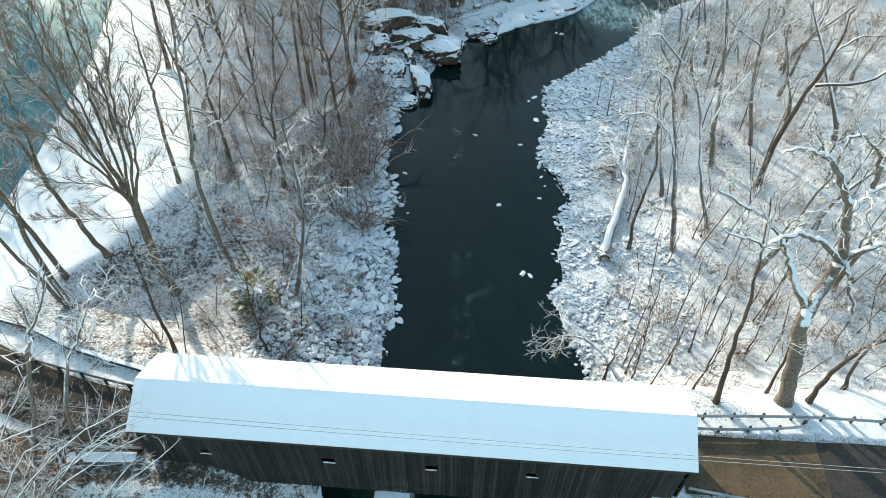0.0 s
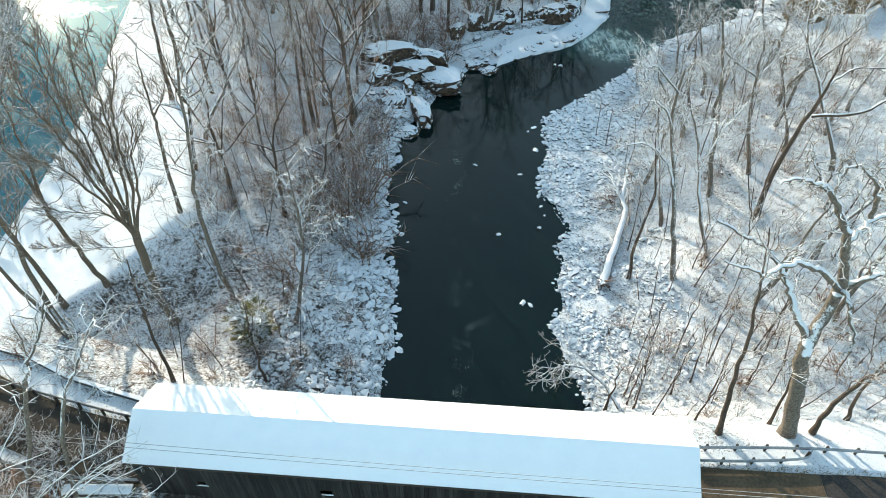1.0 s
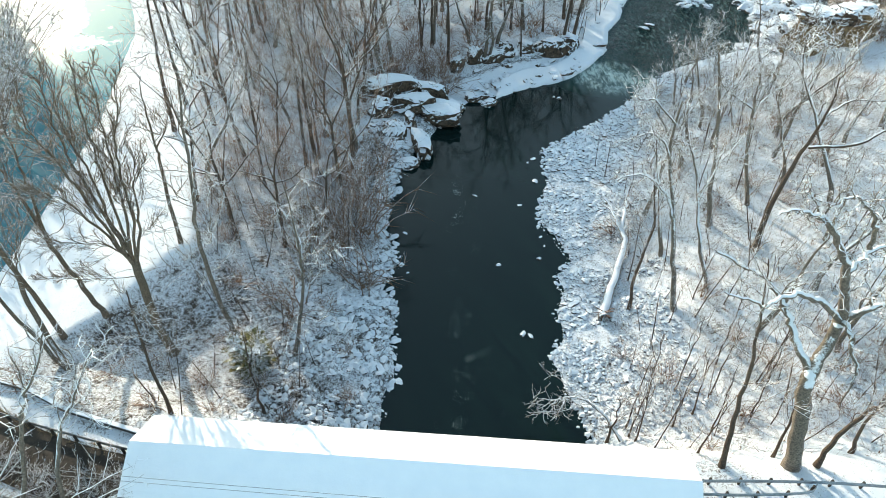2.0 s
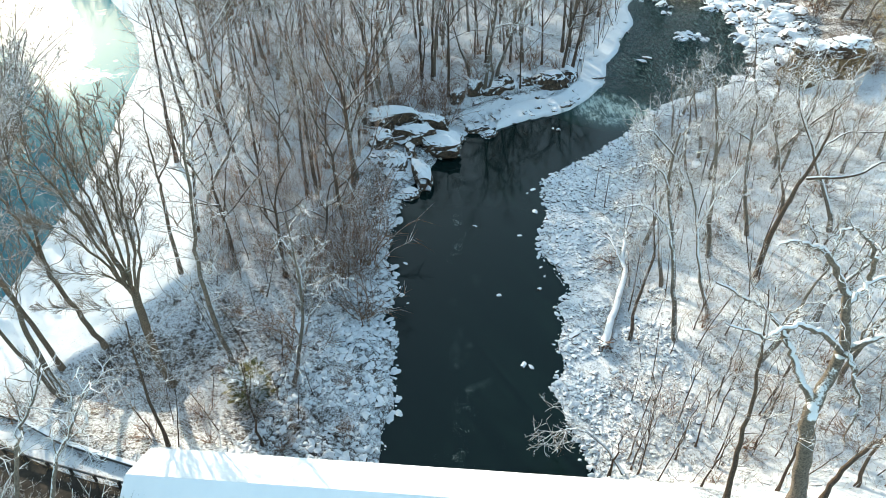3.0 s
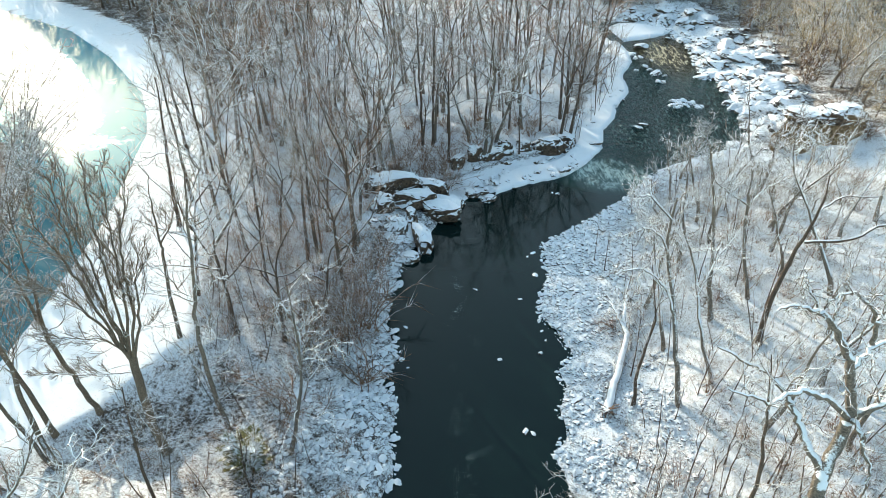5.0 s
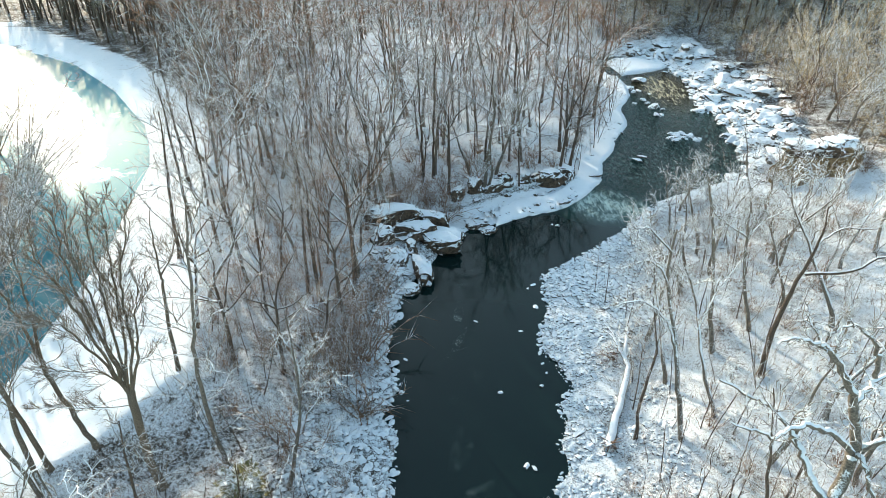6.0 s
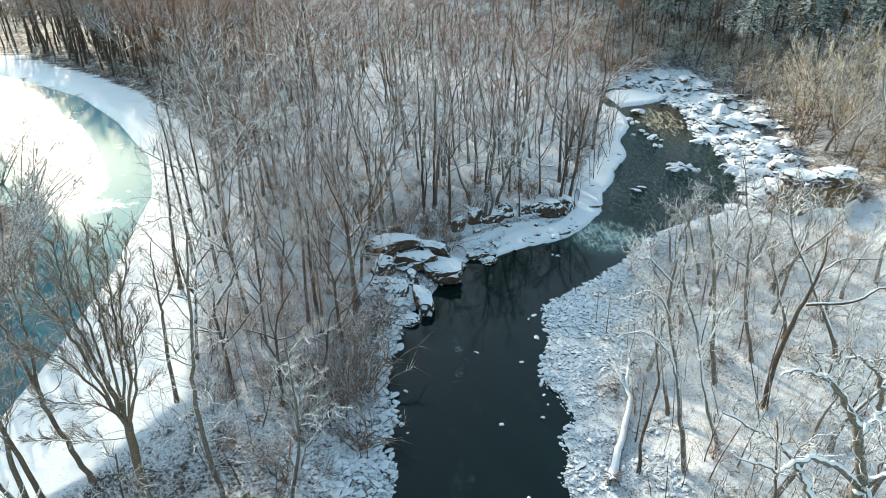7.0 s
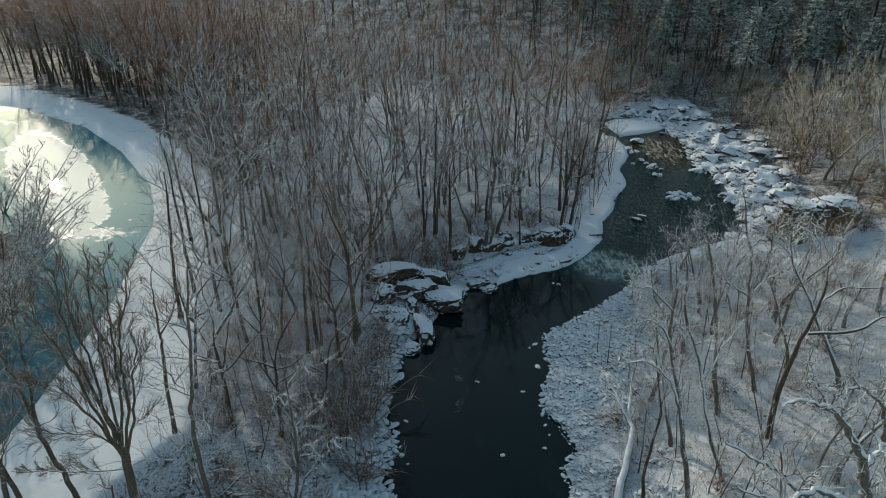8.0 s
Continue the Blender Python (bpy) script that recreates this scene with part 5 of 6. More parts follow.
for _ in range(26):
    way = np.array([rng.normal(0, 0.9) - 0.3, rng.normal(0, 0.5) - 0.8, rng.normal(0.1, 0.7)])
    roots.add(wander(rng, (0, 0, 0.35), way / np.linalg.norm(way), rng.uniform(0.6, 1.5), 3, 0.3, 0), (0.09, 0.06, 0.04, 0.02), 5)
fallen = tagged(empty("fallen_tree", pose(15.2, 42.6, float(ground_z(15.2, 42.6)) + 0.3)), "fallen pale trunk with a torn root plate on the stony beach", "fallen tree")
part_mesh("trunk", wood.mesh("trunk", M_PALE), fallen)
part_mesh("crown", twigs.mesh("crown", M_PALE_TWIG), fallen)
part_mesh("root_plate", roots.mesh("root_plate", M_BRUSH), fallen, "torn brown roots")
# a dead branch hanging over the water by the bridge
placed_tree([([(14.2, 29.0, 1.2), (12.6, 30.6, 3.0), (10.0, 31.6, 3.6), (7.6, 31.2, 2.2)], 0.14, 0.03, 1)], 0.15, 2.6, (10, 7, 8), "bare snowy branch hanging out over the river", 41, True, 0.35, 0.35)


def wild_tree(seed, height, radius, reach, counts, crook, first, stems=1, thick=0.016):
    """Tubes of a free-grown tree about the origin."""
    rng_ = np.random.RandomState(seed)
    wood_, twigs_ = Tubes(), Tubes()
    for k in range(stems):
        way = np.array([rng_.normal(0, 0.07 + 0.14 * (k > 0)), rng_.normal(0, 0.07 + 0.14 * (k > 0)), 1.0])
        line = wander(rng_, (0.15 * k, 0.1 * k, -0.4), way / np.linalg.norm(way), height * (1 - 0.12 * k), 9, 0.12, 0.06)
        r = radius * (1 - 0.25 * k)
        wood_.add(line, r * np.interp(np.linspace(0, 1, 10), [0, 0.12, 1], [1.3, 1, 0.15]), 6)
        sprout(rng_, wood_, twigs_, line, r, reach, counts, crook, first, 0.05, thick, 1.15)
    return wood_, twigs_


def crown_tree(seed, height, radius, fork, leaders, per, fine, thick, wide=1.0, low=5, far=False, crook=0.0):
    """Tubes of a forest tree: a straight bole that parts into rising leaders, set with branches and sprays of twigs."""
    g = np.random.RandomState(seed)
    wood_, twigs_ = Tubes(), Tubes()
    way = np.array([g.normal(0, 0.06), g.normal(0, 0.06), 1.0])
    bole = wander(g, (0, 0, -0.4), way / np.linalg.norm(way), height * (fork + 0.12), 6, 0.035, 0.02)
    wood_.add(bole, radius * np.interp(np.linspace(0, 1, 7), [0, 0.1, 1], [1.35, 1, 0.55]), 5 if far else 7)

    def spray(line, size, count):
        for _ in range(count):
            p, d = at_fraction(line, g.uniform(0.15, 1.0))
            w = aside(g, d, g.uniform(0.3, 0.85)) + (0, 0, 0.18)
            end = p + w * size * g.uniform(0.25, 0.55)
            if far:
                twigs_.spike((p, end), (thick * 0.7,))
            else:
                twigs_.spike((p, (p + end) / 2 + g.normal(0, 0.03 * size, 3), end), (thick * 0.75, thick * 0.5))

    turn = g.uniform(0, 6.283)
    for k in range(leaders):
        p, d = at_fraction(bole, 1.0 if k == 0 else g.uniform(0.62, 1.0))
        a, tilt = turn + k * 2.4 + g.normal(0, 0.3), 0.1 if k == 0 else wide * g.uniform(0.45, 0.95)
        w = np.array([math.cos(a) * math.sin(tilt), math.sin(a) * math.sin(tilt), math.cos(tilt)])
        length = height * (1 - fork) * g.uniform(0.72, 1.02) * (1.0 if k < 3 else 0.8)
        lead = wander(g, p, w, length, 4 if far and not crook else 7, crook or (0.12 if far else 0.17), 0.07)
        r = radius * g.uniform(0.36, 0.52)
        if radius < 0.08:
            twigs_.spike(lead, np.linspace(r, thick, len(lead) - 1))
        else:
            wood_.add(lead, np.linspace(r, thick, len(lead)), 3 if far else 5)
        for j in range(per):
            f = 0.16 + 0.82 * (j + g.rand()) / per
            p, d = at_fraction(lead, f)
            size = length * (0.62 - 0.34 * f) * g.uniform(0.6, 1.15)
            branch = wander(g, p, aside(g, d, wide * g.uniform(0.45, 0.95)), size, 2 if far and not crook else 4, crook or (0.16 if far else 0.24), 0.1)
            twigs_.spike(branch, np.linspace(max(thick, r * 0.3), thick * 0.7, len(branch) - 1))
            spray(branch, size, fine)
    for k in range(low):
        p, d = at_fraction(bole, g.uniform(0.3, 0.95))
        size = g.uniform(0.09, 0.19) * height
        branch = wander(g, p, aside(g, d, g.uniform(0.8, 1.35)), size, 3 if far else 5, 0.2, 0.05)
        twigs_.spike(branch, np.linspace(thick * 1.5, thick * 0.7, len(branch) - 1))
        spray(branch, size, fine)
    return wood_, twigs_


def excluded(x, y, margin=0.6):
    return (within(RIVER, x, y) | (np.minimum(away(LEFT_EDGE, x, y), away(RIGHT_EDGE, x, y)) < margin) | within(PATH, x, y) | (away(PATH_EDGE, x, y) < 0.8) | within(CANAL, x, y)
            | (np.minimum(away(ROAD_LEFT, x, y), away(ROAD_RIGHT, x, y)) < 4.0) | ((np.abs(x + 2) < 19) & (np.abs(y - 20.5) < 4)) | ((x > 47) & (x < 63) & (y > 85) & (y < 94)))


def strew(rng_, ring, gap, tries, margin=0.6, taken=None):
    """Places in a ring that keep a gap between them and stay off water, path and roads."""
    xs, ys = [p[0] for p in ring], [p[1] for p in ring]
    x, y = rng_.uniform(min(xs), max(xs), tries), rng_.uniform(min(ys), max(ys), tries)
    ok = within(ring, x, y) & ~excluded(x, y, margin)
    kept = [] if taken is None else taken
    fresh = []
    for p in np.stack([x, y], 1)[ok]:
        if not gap or not kept or np.min(np.hypot(*(np.array(kept) - p).T)) > gap:
            kept.append(p)
            fresh.append(p)
    return fresh


def plant(kinds, spots, rng_, low, high, tilt=3.0):
    """Copies of the kinds (things at the world's origin) at the spots."""
    zs = ground_z(np.array([p[0] for p in spots]), np.array([p[1] for p in spots]))
    for k, (p, z) in enumerate(zip(spots, zs)):
        s = rng_.uniform(low, high)
        m = pose(p[0], p[1], z, rng_.normal(0, tilt), rng_.normal(0, tilt), rng_.uniform(0, 360)) @ Matrix.Diagonal((s, s, s, 1))
        ob = kinds[k % len(kinds)]
        if k < len(kinds) and ob.get("waiting"):
            ob.matrix_world = m
            del ob["waiting"]
        else:
            copy_thing(ob, m)


def kind_of(name, tubes, bark, twig_mat, label, category, group):
    ob = tree_thing(name, (0, 0, 0), tubes[0], tubes[1], bark, twig_mat, label, group)
    ob["category"] = category
    ob["waiting"] = 1
    return ob


rng = np.random.RandomState(100)
taken = [np.array(p) for p in ((-29.3, 32.2), (-31, 36), (-28.8, 38.6), (-22.2, 34.9), (-25, 47.5), (-18.6, 39.5), (-13, 36.9), (-14.3, 62.3), (17.7, 43.1), (21.6, 42.2), (25.1, 44.3), (31, 49), (27, 27), (32.3, 55.5), (28, 53.3))]
WOOD = [kind_of("tree", crown_tree(200 + i, 18 + 1.5 * (i % 4), 0.17 + 0.05 * (i % 3), 0.34 + 0.07 * (i % 3), 6, 7, 5, 0.017, 1.2, 4), M_BARK, M_WOOD_TWIG, "tall bare winter tree in the dense wood", "tree", "trees of the wood") for i in range(7)]
near_wood = strew(rng, [(-27, 50), (-9, 50), (-9, 66), (-8, 82), (8, 92), (20, 99), (24, 112), (-44, 112), (-38, 100), (-31, 80), (-26, 62)], 4.0, 2200, 3.0, taken)
plant(WOOD, [p for i, p in enumerate(near_wood[:165]) if i % 5 and i % 6], rng, 0.75, 1.15)
SLIM = [kind_of("sapling", crown_tree(260 + i, 8 + i, 0.065, 0.55, 3, 4, 3, 0.013, 1.2, 9), M_BARK, M_TWIG, "slim bare sapling on the snowy bank", "sapling", "saplings on the banks") for i in range(6)]
RIGHT_BANK = [(15, 27), (34, 25), (44, 34), (44, 60), (36, 80), (26, 76), (18, 66), (17, 50), (16, 40)]
plant(SLIM, strew(rng, RIGHT_BANK, 2.2, 700, 4.0)[:75], rng, 0.6, 1.15, 5)
plant(SLIM, strew(rng, [(15, 27), (33, 26), (34, 46), (18, 44)], 2.2, 400, 3.0)[:28], rng, 0.5, 0.95, 4)
plant(SLIM, strew(rng, [(-22, 28), (-10, 28), (-9, 60), (-24, 60)], 2.2, 300, 3.0)[:40], rng, 0.5, 1.0, 6)
COPPICE = [kind_of("sapling", crown_tree(680 + i, 8 + i, 0.07, 0.25, 6, 5, 5, 0.014, 1.1, 4), M_BARK, M_WOOD_TWIG, "twiggy red-brown sapling crowding the river bank", "sapling", "saplings on the wooded bank") for i in range(4)]
g = np.random.RandomState(103)
plant(COPPICE, strew(g, [(-24, 50), (-9, 48), (-8, 64), (-16, 70), (-25, 66)], 1.9, 900, 2.0)[:52], g, 0.6, 1.1, 6)
SCRAG = [kind_of("tree", wild_tree(300 + i, 14 + i, 0.24, 5.4, (10, 6, 4), 0.38, 0.3, 1, 0.03), M_PALE, M_PALE_TWIG, "pale crooked tree with snow on every limb", "tree", "trees of the flood plain") for i in range(4)]
plant(SCRAG, strew(rng, [(20, 50), (30, 34), (44, 40), (66, 78), (46, 76), (34, 76), (26, 66), (20, 60)], 5.0, 500, 6, taken)[:46], rng, 0.65, 1.15, 5)
plant(SCRAG, near_wood[:165:5], rng, 0.95, 1.35, 4)
plant(SCRAG, strew(rng, [(24, 70), (38, 66), (58, 80), (58, 92), (46, 94), (33, 86)], 4.6, 300, 2)[:16], rng, 0.6, 0.9, 5)
plant(SLIM, strew(rng, [(22, 70), (36, 66), (60, 80), (60, 94), (46, 96), (32, 88), (23, 79)], 3.2, 900, 1.2)[:30], rng, 0.5, 0.95, 6)
plant(SCRAG, strew(rng, [(62, 92), (80, 88), (88, 130), (66, 132)], 6.0, 200, 6)[:10], rng, 1.0, 1.3, 4)
plant(SCRAG[:1], strew(rng, [(-66, 44), (-50, 44), (-51, 68), (-55, 78), (-60, 87), (-70, 97), (-84, 110), (-92, 106), (-70, 84), (-66, 70)], 3.2, 500, 0.5)[:44], rng, 0.4, 0.8, 6)

plant(WOOD, strew(rng, [(-60, 42), (-52, 42), (-52.5, 68), (-57, 80), (-64, 90), (-74, 96), (-80, 104), (-92, 106), (-70, 80), (-62, 60)], 4.6, 500, 0.5)[:16], rng, 0.5, 0.75, 7)

plant(SLIM, strew(rng, [(20, 99), (24, 98), (27, 105), (31, 113), (34, 124), (37, 140), (34, 152), (26, 130), (20, 110)], 2.0, 900, 1.6)[:60], rng, 0.7, 1.2, 8)
plant(SLIM, strew(rng, [(-51, 46), (-50.2, 46), (-51, 68), (-55, 79), (-63, 89), (-80, 100), (-82, 104), (-66, 96), (-56, 84), (-53, 70)], 3.0, 900, 0.2)[:16], rng, 0.8, 1.4, 14)


def joined(name, kinds, spots, rng_, low, high, bark, label):
    """Far trees, too many to count, in one mesh with two materials."""
    vs, fs, mats, n = [], [], [], 0
    zs = ground_z(np.array([p[0] for p in spots]), np.array([p[1] for p in spots]))
    packed = [[(np.concatenate(t.v), np.array(t.f)) for t in pair] for pair in kinds]
    for k, (p, z) in enumerate(zip(spots, zs)):
        s, a = rng_.uniform(low, high), rng_.uniform(0, 6.283)
        c, w = math.cos(a), math.sin(a)
        for slot, (v, f) in enumerate(packed[k % len(packed)]):
            vs.append((v @ np.array([[c, w, 0], [-w, c, 0], [0, 0, 1]])) * s + (p[0], p[1], z))
            fs.append(f + n)
            mats.append(np.full(len(f), slot))
            n += len(v)
    me = mesh_of(name, np.concatenate(vs), np.concatenate(fs), bark[0], True)
    me.materials.append(bark[1])
    me.polygons.foreach_set("material_index", np.concatenate(mats).astype(np.int32))
    return tagged(new(name, me), label, "woods", kind="stuff")


FAR = [crown_tree(400 + i, 19 + i, 0.18 + 0.04 * (i % 3), 0.4 + 0.05 * (i % 3), 5, 7, 5, 0.03, 1.3, 1, True) for i in range(7)]
far_spots = near_wood[165:] + strew(rng, [(-44, 112), (24, 112), (30, 126), (36, 150), (30, 160), (-20, 196), (-90, 230), (-130, 215), (-110, 182), (-66, 148)], 6.8, 3000, 3.0)
far_spots += strew(rng, [(-200, 185), (-115, 183), (-100, 235), (-20, 210), (24, 178), (44, 176), (56, 182), (80, 205), (120, 260), (60, 300), (-60, 310), (-200, 290)], 7.0, 2600, 3.0)
far_spots += strew(rng, [(40, 180), (62, 172), (80, 160), (100, 160), (100, 200), (50, 205)], 5.0, 600, 3.0)[:24]
far_spots += strew(rng, [(-60, 150), (-75, 160), (-110, 182), (-135, 205), (-90, 215), (-40, 175)], 2.6, 900, 1.5)[:130]
far_spots += strew(rng, [(-6, 88), (8, 93.5), (16, 97), (24, 108), (30, 124), (35, 150), (28, 160), (-4, 150)], 4.2, 900, 1.6)[:12]
far_spots = [p for p in far_spots if p[0] > -24 - 0.66 * p[1]]
joined("far_woods", FAR, far_spots, rng, 0.85, 1.2, (M_BARK, M_FAR_TWIG), "dense bare winter woods filling the valley")
CROOKED = [crown_tree(470 + i, 20 + i, 0.24, 0.42, 7, 6, 3, 0.05, 1.35, 4, True, 0.3) for i in range(4)]
pale_spots = strew(rng, [(-30, 80), (6, 92), (20, 104), (32, 150), (-20, 192), (-90, 225), (-110, 185), (-62, 148)], 7.5, 900, 3.0)[:100]
joined("pale_far_woods", CROOKED, pale_spots, rng, 0.9, 1.2, (M_PALE, M_PALE_TWIG), "pale crooked snow-lined trees scattered through the woods")
HILL = [crown_tree(640 + i, 10 + i, 0.1, 0.22, 7, 7, 7, 0.034, 1.2, 5, True) for i in range(5)]
LOWSET = [wild_tree(440 + i, 8 + 1.5 * i, 0.09, 3.6, (6, 4, 3, 0), 0.34, 0.1, 3, 0.046) for i in range(4)]
far_spots = strew(rng, [(62, 72), (84, 84), (118, 140), (104, 152), (72, 140), (66, 116), (66, 106), (70, 92)], 5.6, 1500, 3.0)
joined("hillside_woods", HILL, far_spots, rng, 0.75, 1.4, (M_BARK, M_TAN), "tan brush and bare snowy trees on the hillside")
far_spots = strew(rng, [(-27, 50), (-9, 50), (-8, 82), (8, 93), (24, 112), (34, 150), (-60, 150), (-44, 112), (-31, 80)], 4.6, 1500, 3.0)
joined("wood_understorey", LOWSET, far_spots[:50], rng, 0.25, 0.5, (M_BARK, M_BRUSH), "tangled brown undergrowth between the trees")
far_spots = strew(rng, [(-110, 50), (-66, 50), (-66, 84), (-92, 108), (-120, 128)], 8.0, 400, 3.0)
joined("canal_woods", FAR, far_spots, rng, 0.55, 0.85, (M_BARK, M_FAR_TWIG), "bare woods beyond the canal")


def hemlock(seed, height, coarse=1.0, bare=0.36):
    """A snowy evergreen: a trunk and drooping boughs set with flat sprays."""
    rng_ = np.random.RandomState(seed)
    trunk, v, f = Tubes(), [], []
    trunk.add(np.array([(0, 0, -0.4), (0, 0, height * 0.5), (0, 0, height)]), (0.22, 0.14, 0.03), 6)
    n = 0
    for z in np.arange(height * bare, height * 0.98, 0.75 * coarse):
        span = min((height - z) * 0.3 + 0.3, height * 0.17) * rng_.uniform(0.75, 1.15)
        for a in np.arange(0, 6.28, 0.9) + rng_.rand() * 6:
            length = span * rng_.uniform(0.65, 1.15)
            for s in np.linspace(0.25, 1, max(3, int(length / (0.55 * coarse)))):
                p = np.array([math.cos(a) * s * length, math.sin(a) * s * length, z - 0.22 * s * s * length])
                for _ in range(4):
                    b = a + rng_.normal(0, 0.8)
                    w = np.array([math.cos(b), math.sin(b), rng_.normal(-0.15, 0.25)]) * rng_.uniform(0.35, 0.6)
                    u = np.array([-math.sin(b), math.cos(b), rng_.normal(0, 0.3)]) * rng_.uniform(0.12, 0.22)
                    u, w = u * 0.85 * coarse, w * 1.15 * coarse
                    v += [p - u * 0.6, p + w - u * 0.3, p + w * 1.15, p + w * 0.7 + u, p + u * 0.5]
                    f.append((n, n + 1, n + 2, n + 3, n + 4))
                    n += 5
    return trunk, np.array(v), f


HEM = []
for i in range(3):
    trunk, v, f = hemlock(500 + i, 15 + 2.5 * i, 1.0, 0.46)
    ob = tagged(empty("hemlock", pose(0, 0, 0)), "dark green snow-dusted hemlock on the hillside", "tree", "hemlocks")
    part_mesh("trunk", trunk.mesh("trunk", M_BARK), ob)
    part_mesh("crown", mesh_of("crown", v, f, M_NEEDLE), ob)
    ob["waiting"] = 1
    HEM.append(ob)
plant(HEM, strew(rng, [(68, 165), (76, 150), (95, 138), (140, 150), (165, 240), (90, 260), (40, 225), (52, 192)], 6.4, 1500, 3.0)[:95], rng, 0.9, 1.45)

LOW_HEM = []
for i in range(3):
    trunk, v, f = hemlock(530 + i, 16 + 2 * i, 1.5, 0.46)
    needles = Tubes()
    needles.v, needles.f, needles.n = [v], [t for q in f for t in ((q[0], q[1], q[2]), (q[0], q[2], q[3]), (q[0], q[3], q[4]))], len(v)
    LOW_HEM.append((trunk, needles))
far_spots = strew(rng, [(30, 205), (60, 182), (90, 165), (160, 175), (170, 290), (60, 300), (-10, 250)], 6.0, 1300, 3.0)
joined("hemlock_woods", LOW_HEM, far_spots[:130], rng, 0.9, 1.3, (M_BARK, M_NEEDLE), "dark snow-dusted hemlocks covering the far hillside")
far_spots = strew(rng, [(20, 178), (44, 170), (62, 167), (66, 150), (66, 132), (64, 118), (74, 112), (84, 135), (86, 160), (70, 190), (40, 192)], 2.9, 1800, 3.0)
spots = [p for p in far_spots if p[0] > 63.5 or p[1] > 171]
joined("far_thicket", LOWSET, spots[1::3][:70], rng, 0.6, 1.0, (M_BARK, M_BRUSH), "dark brown thicket under the hemlocks")
joined("far_brush", HILL, spots[::3] + spots[2::3], rng, 0.45, 0.95, (M_BARK, M_TAN), "tangled tan brush at the foot of the hillside")

# ---------------------------------------------------------------- shrubs
def shrub(seed, height, count, slim=1.0):
    rng_ = np.random.RandomState(seed)
    canes, twigs_ = Tubes(), Tubes()
    canes.add(np.array([(0, 0, -0.3), (0, 0, 0.05), (0.02, 0, 0.2)]), np.array((0.12, 0.1, 0.05)) * slim, 6)
    for _ in range(count):
        way = np.array([rng_.normal(0, 0.45), rng_.normal(0, 0.45), 1])
        line = wander(rng_, rng_.normal(0, 0.3, 3) * (1, 1, 0), way / np.linalg.norm(way), height * rng_.uniform(0.6, 1.15), 4, 0.3, -0.03)
        twigs_.spike(line, np.array((0.028, 0.024, 0.02, 0.015)) * slim)
        for _ in range(9):
            p, d = at_fraction(line, rng_.uniform(0.2, 0.95))
            twigs_.spike((p, p + aside(rng_, d, rng_.uniform(0.5, 1.1)) * height * rng_.uniform(0.15, 0.35)), (0.018 * slim,))
    return canes, twigs_


BUSH = []
for i in range(4):
    canes, tw = shrub(600 + i, 2.0 + 0.5 * i, 16)
    ob = tagged(empty("shrub", pose(0, 0, 0)), "leafless reddish-brown shrub dusted with snow", "shrub", "shrubs on the banks")
    part_mesh("trunk", canes.mesh("trunk", M_BRUSH), ob)
    part_mesh("crown", tw.mesh("crown", M_BRUSH), ob)
    ob["waiting"] = 1
    BUSH.append(ob)
plant(BUSH, strew(rng, [(-22, 44), (-14, 40), (-8, 40), (-7, 64), (-10, 84), (8, 94), (22, 104), (-30, 104), (-24, 60)], 2.9, 1300, 1.6)[:80], rng, 0.7, 1.5, 8)
plant(BUSH, strew(rng, [(-34, 30), (-24, 27), (-8, 27), (-8, 40), (-22, 40)], 3.6, 200, 1.6)[:14], rng, 0.5, 1.0, 8)
FINE = [shrub(620 + i, 2.2 + 0.5 * i, 9, 0.45) for i in range(4)]
joined("flood_plain_brush", FINE, strew(rng, [(16, 27), (34, 25), (46, 34), (50, 60), (60, 84), (44, 92), (24, 78), (17, 50)], 2.0, 1500, 4.5)[:170], rng, 0.7, 1.3, (M_BRUSH, M_PALE_TWIG), "thin pale leafless brush lined with snow")
plant(BUSH, strew(rng, [(16, 26), (40, 24), (48, 60), (74, 96), (50, 94), (24, 78), (16, 50)], 3.6, 600, 5.0)[:40], rng, 0.6, 1.1, 8)
plant(BUSH, strew(rng, [(-66, 44), (-50.5, 44), (-51, 68), (-55, 78), (-60, 88), (-72, 98), (-78, 96), (-66, 70)], 3.4, 700, 0.3)[:12], rng, 0.6, 1.0, 10)
plant(BUSH, strew(rng, [(-38, 8), (-13, 8), (-13, 17), (-20, 18), (-38, 22)], 2.4, 500, 1.0)[:16], rng, 0.8, 1.3, 8)
plant(BUSH, strew(rng, [(20, 70), (36, 66), (58, 80), (58, 92), (46, 95), (32, 87), (22, 77)], 4.4, 500, 1.5)[:10], rng, 0.6, 1.1, 8)
plant(BUSH, strew(rng, [(56, 64), (74, 64), (76, 112), (64, 110), (60, 92)], 5, 300, 3.0)[:4], rng, 0.9, 1.7, 8)

plant(BUSH, strew(rng, [(52, 90), (69, 90), (70, 104), (54, 103)], 3.0, 300, 2.0)[:5], rng, 0.8, 1.3, 8)

plant(BUSH, strew(rng, [(-14, 48), (-7.5, 48), (-8, 66), (-14, 66)], 1.8, 200, 1.5)[:10], rng, 1.2, 1.9, 8)

plant(BUSH, strew(rng, [(-11, 79), (-3, 83), (3, 86), (2, 91), (-10, 88)], 1.8, 200, 3.0)[:14], rng, 1.0, 1.7, 8)

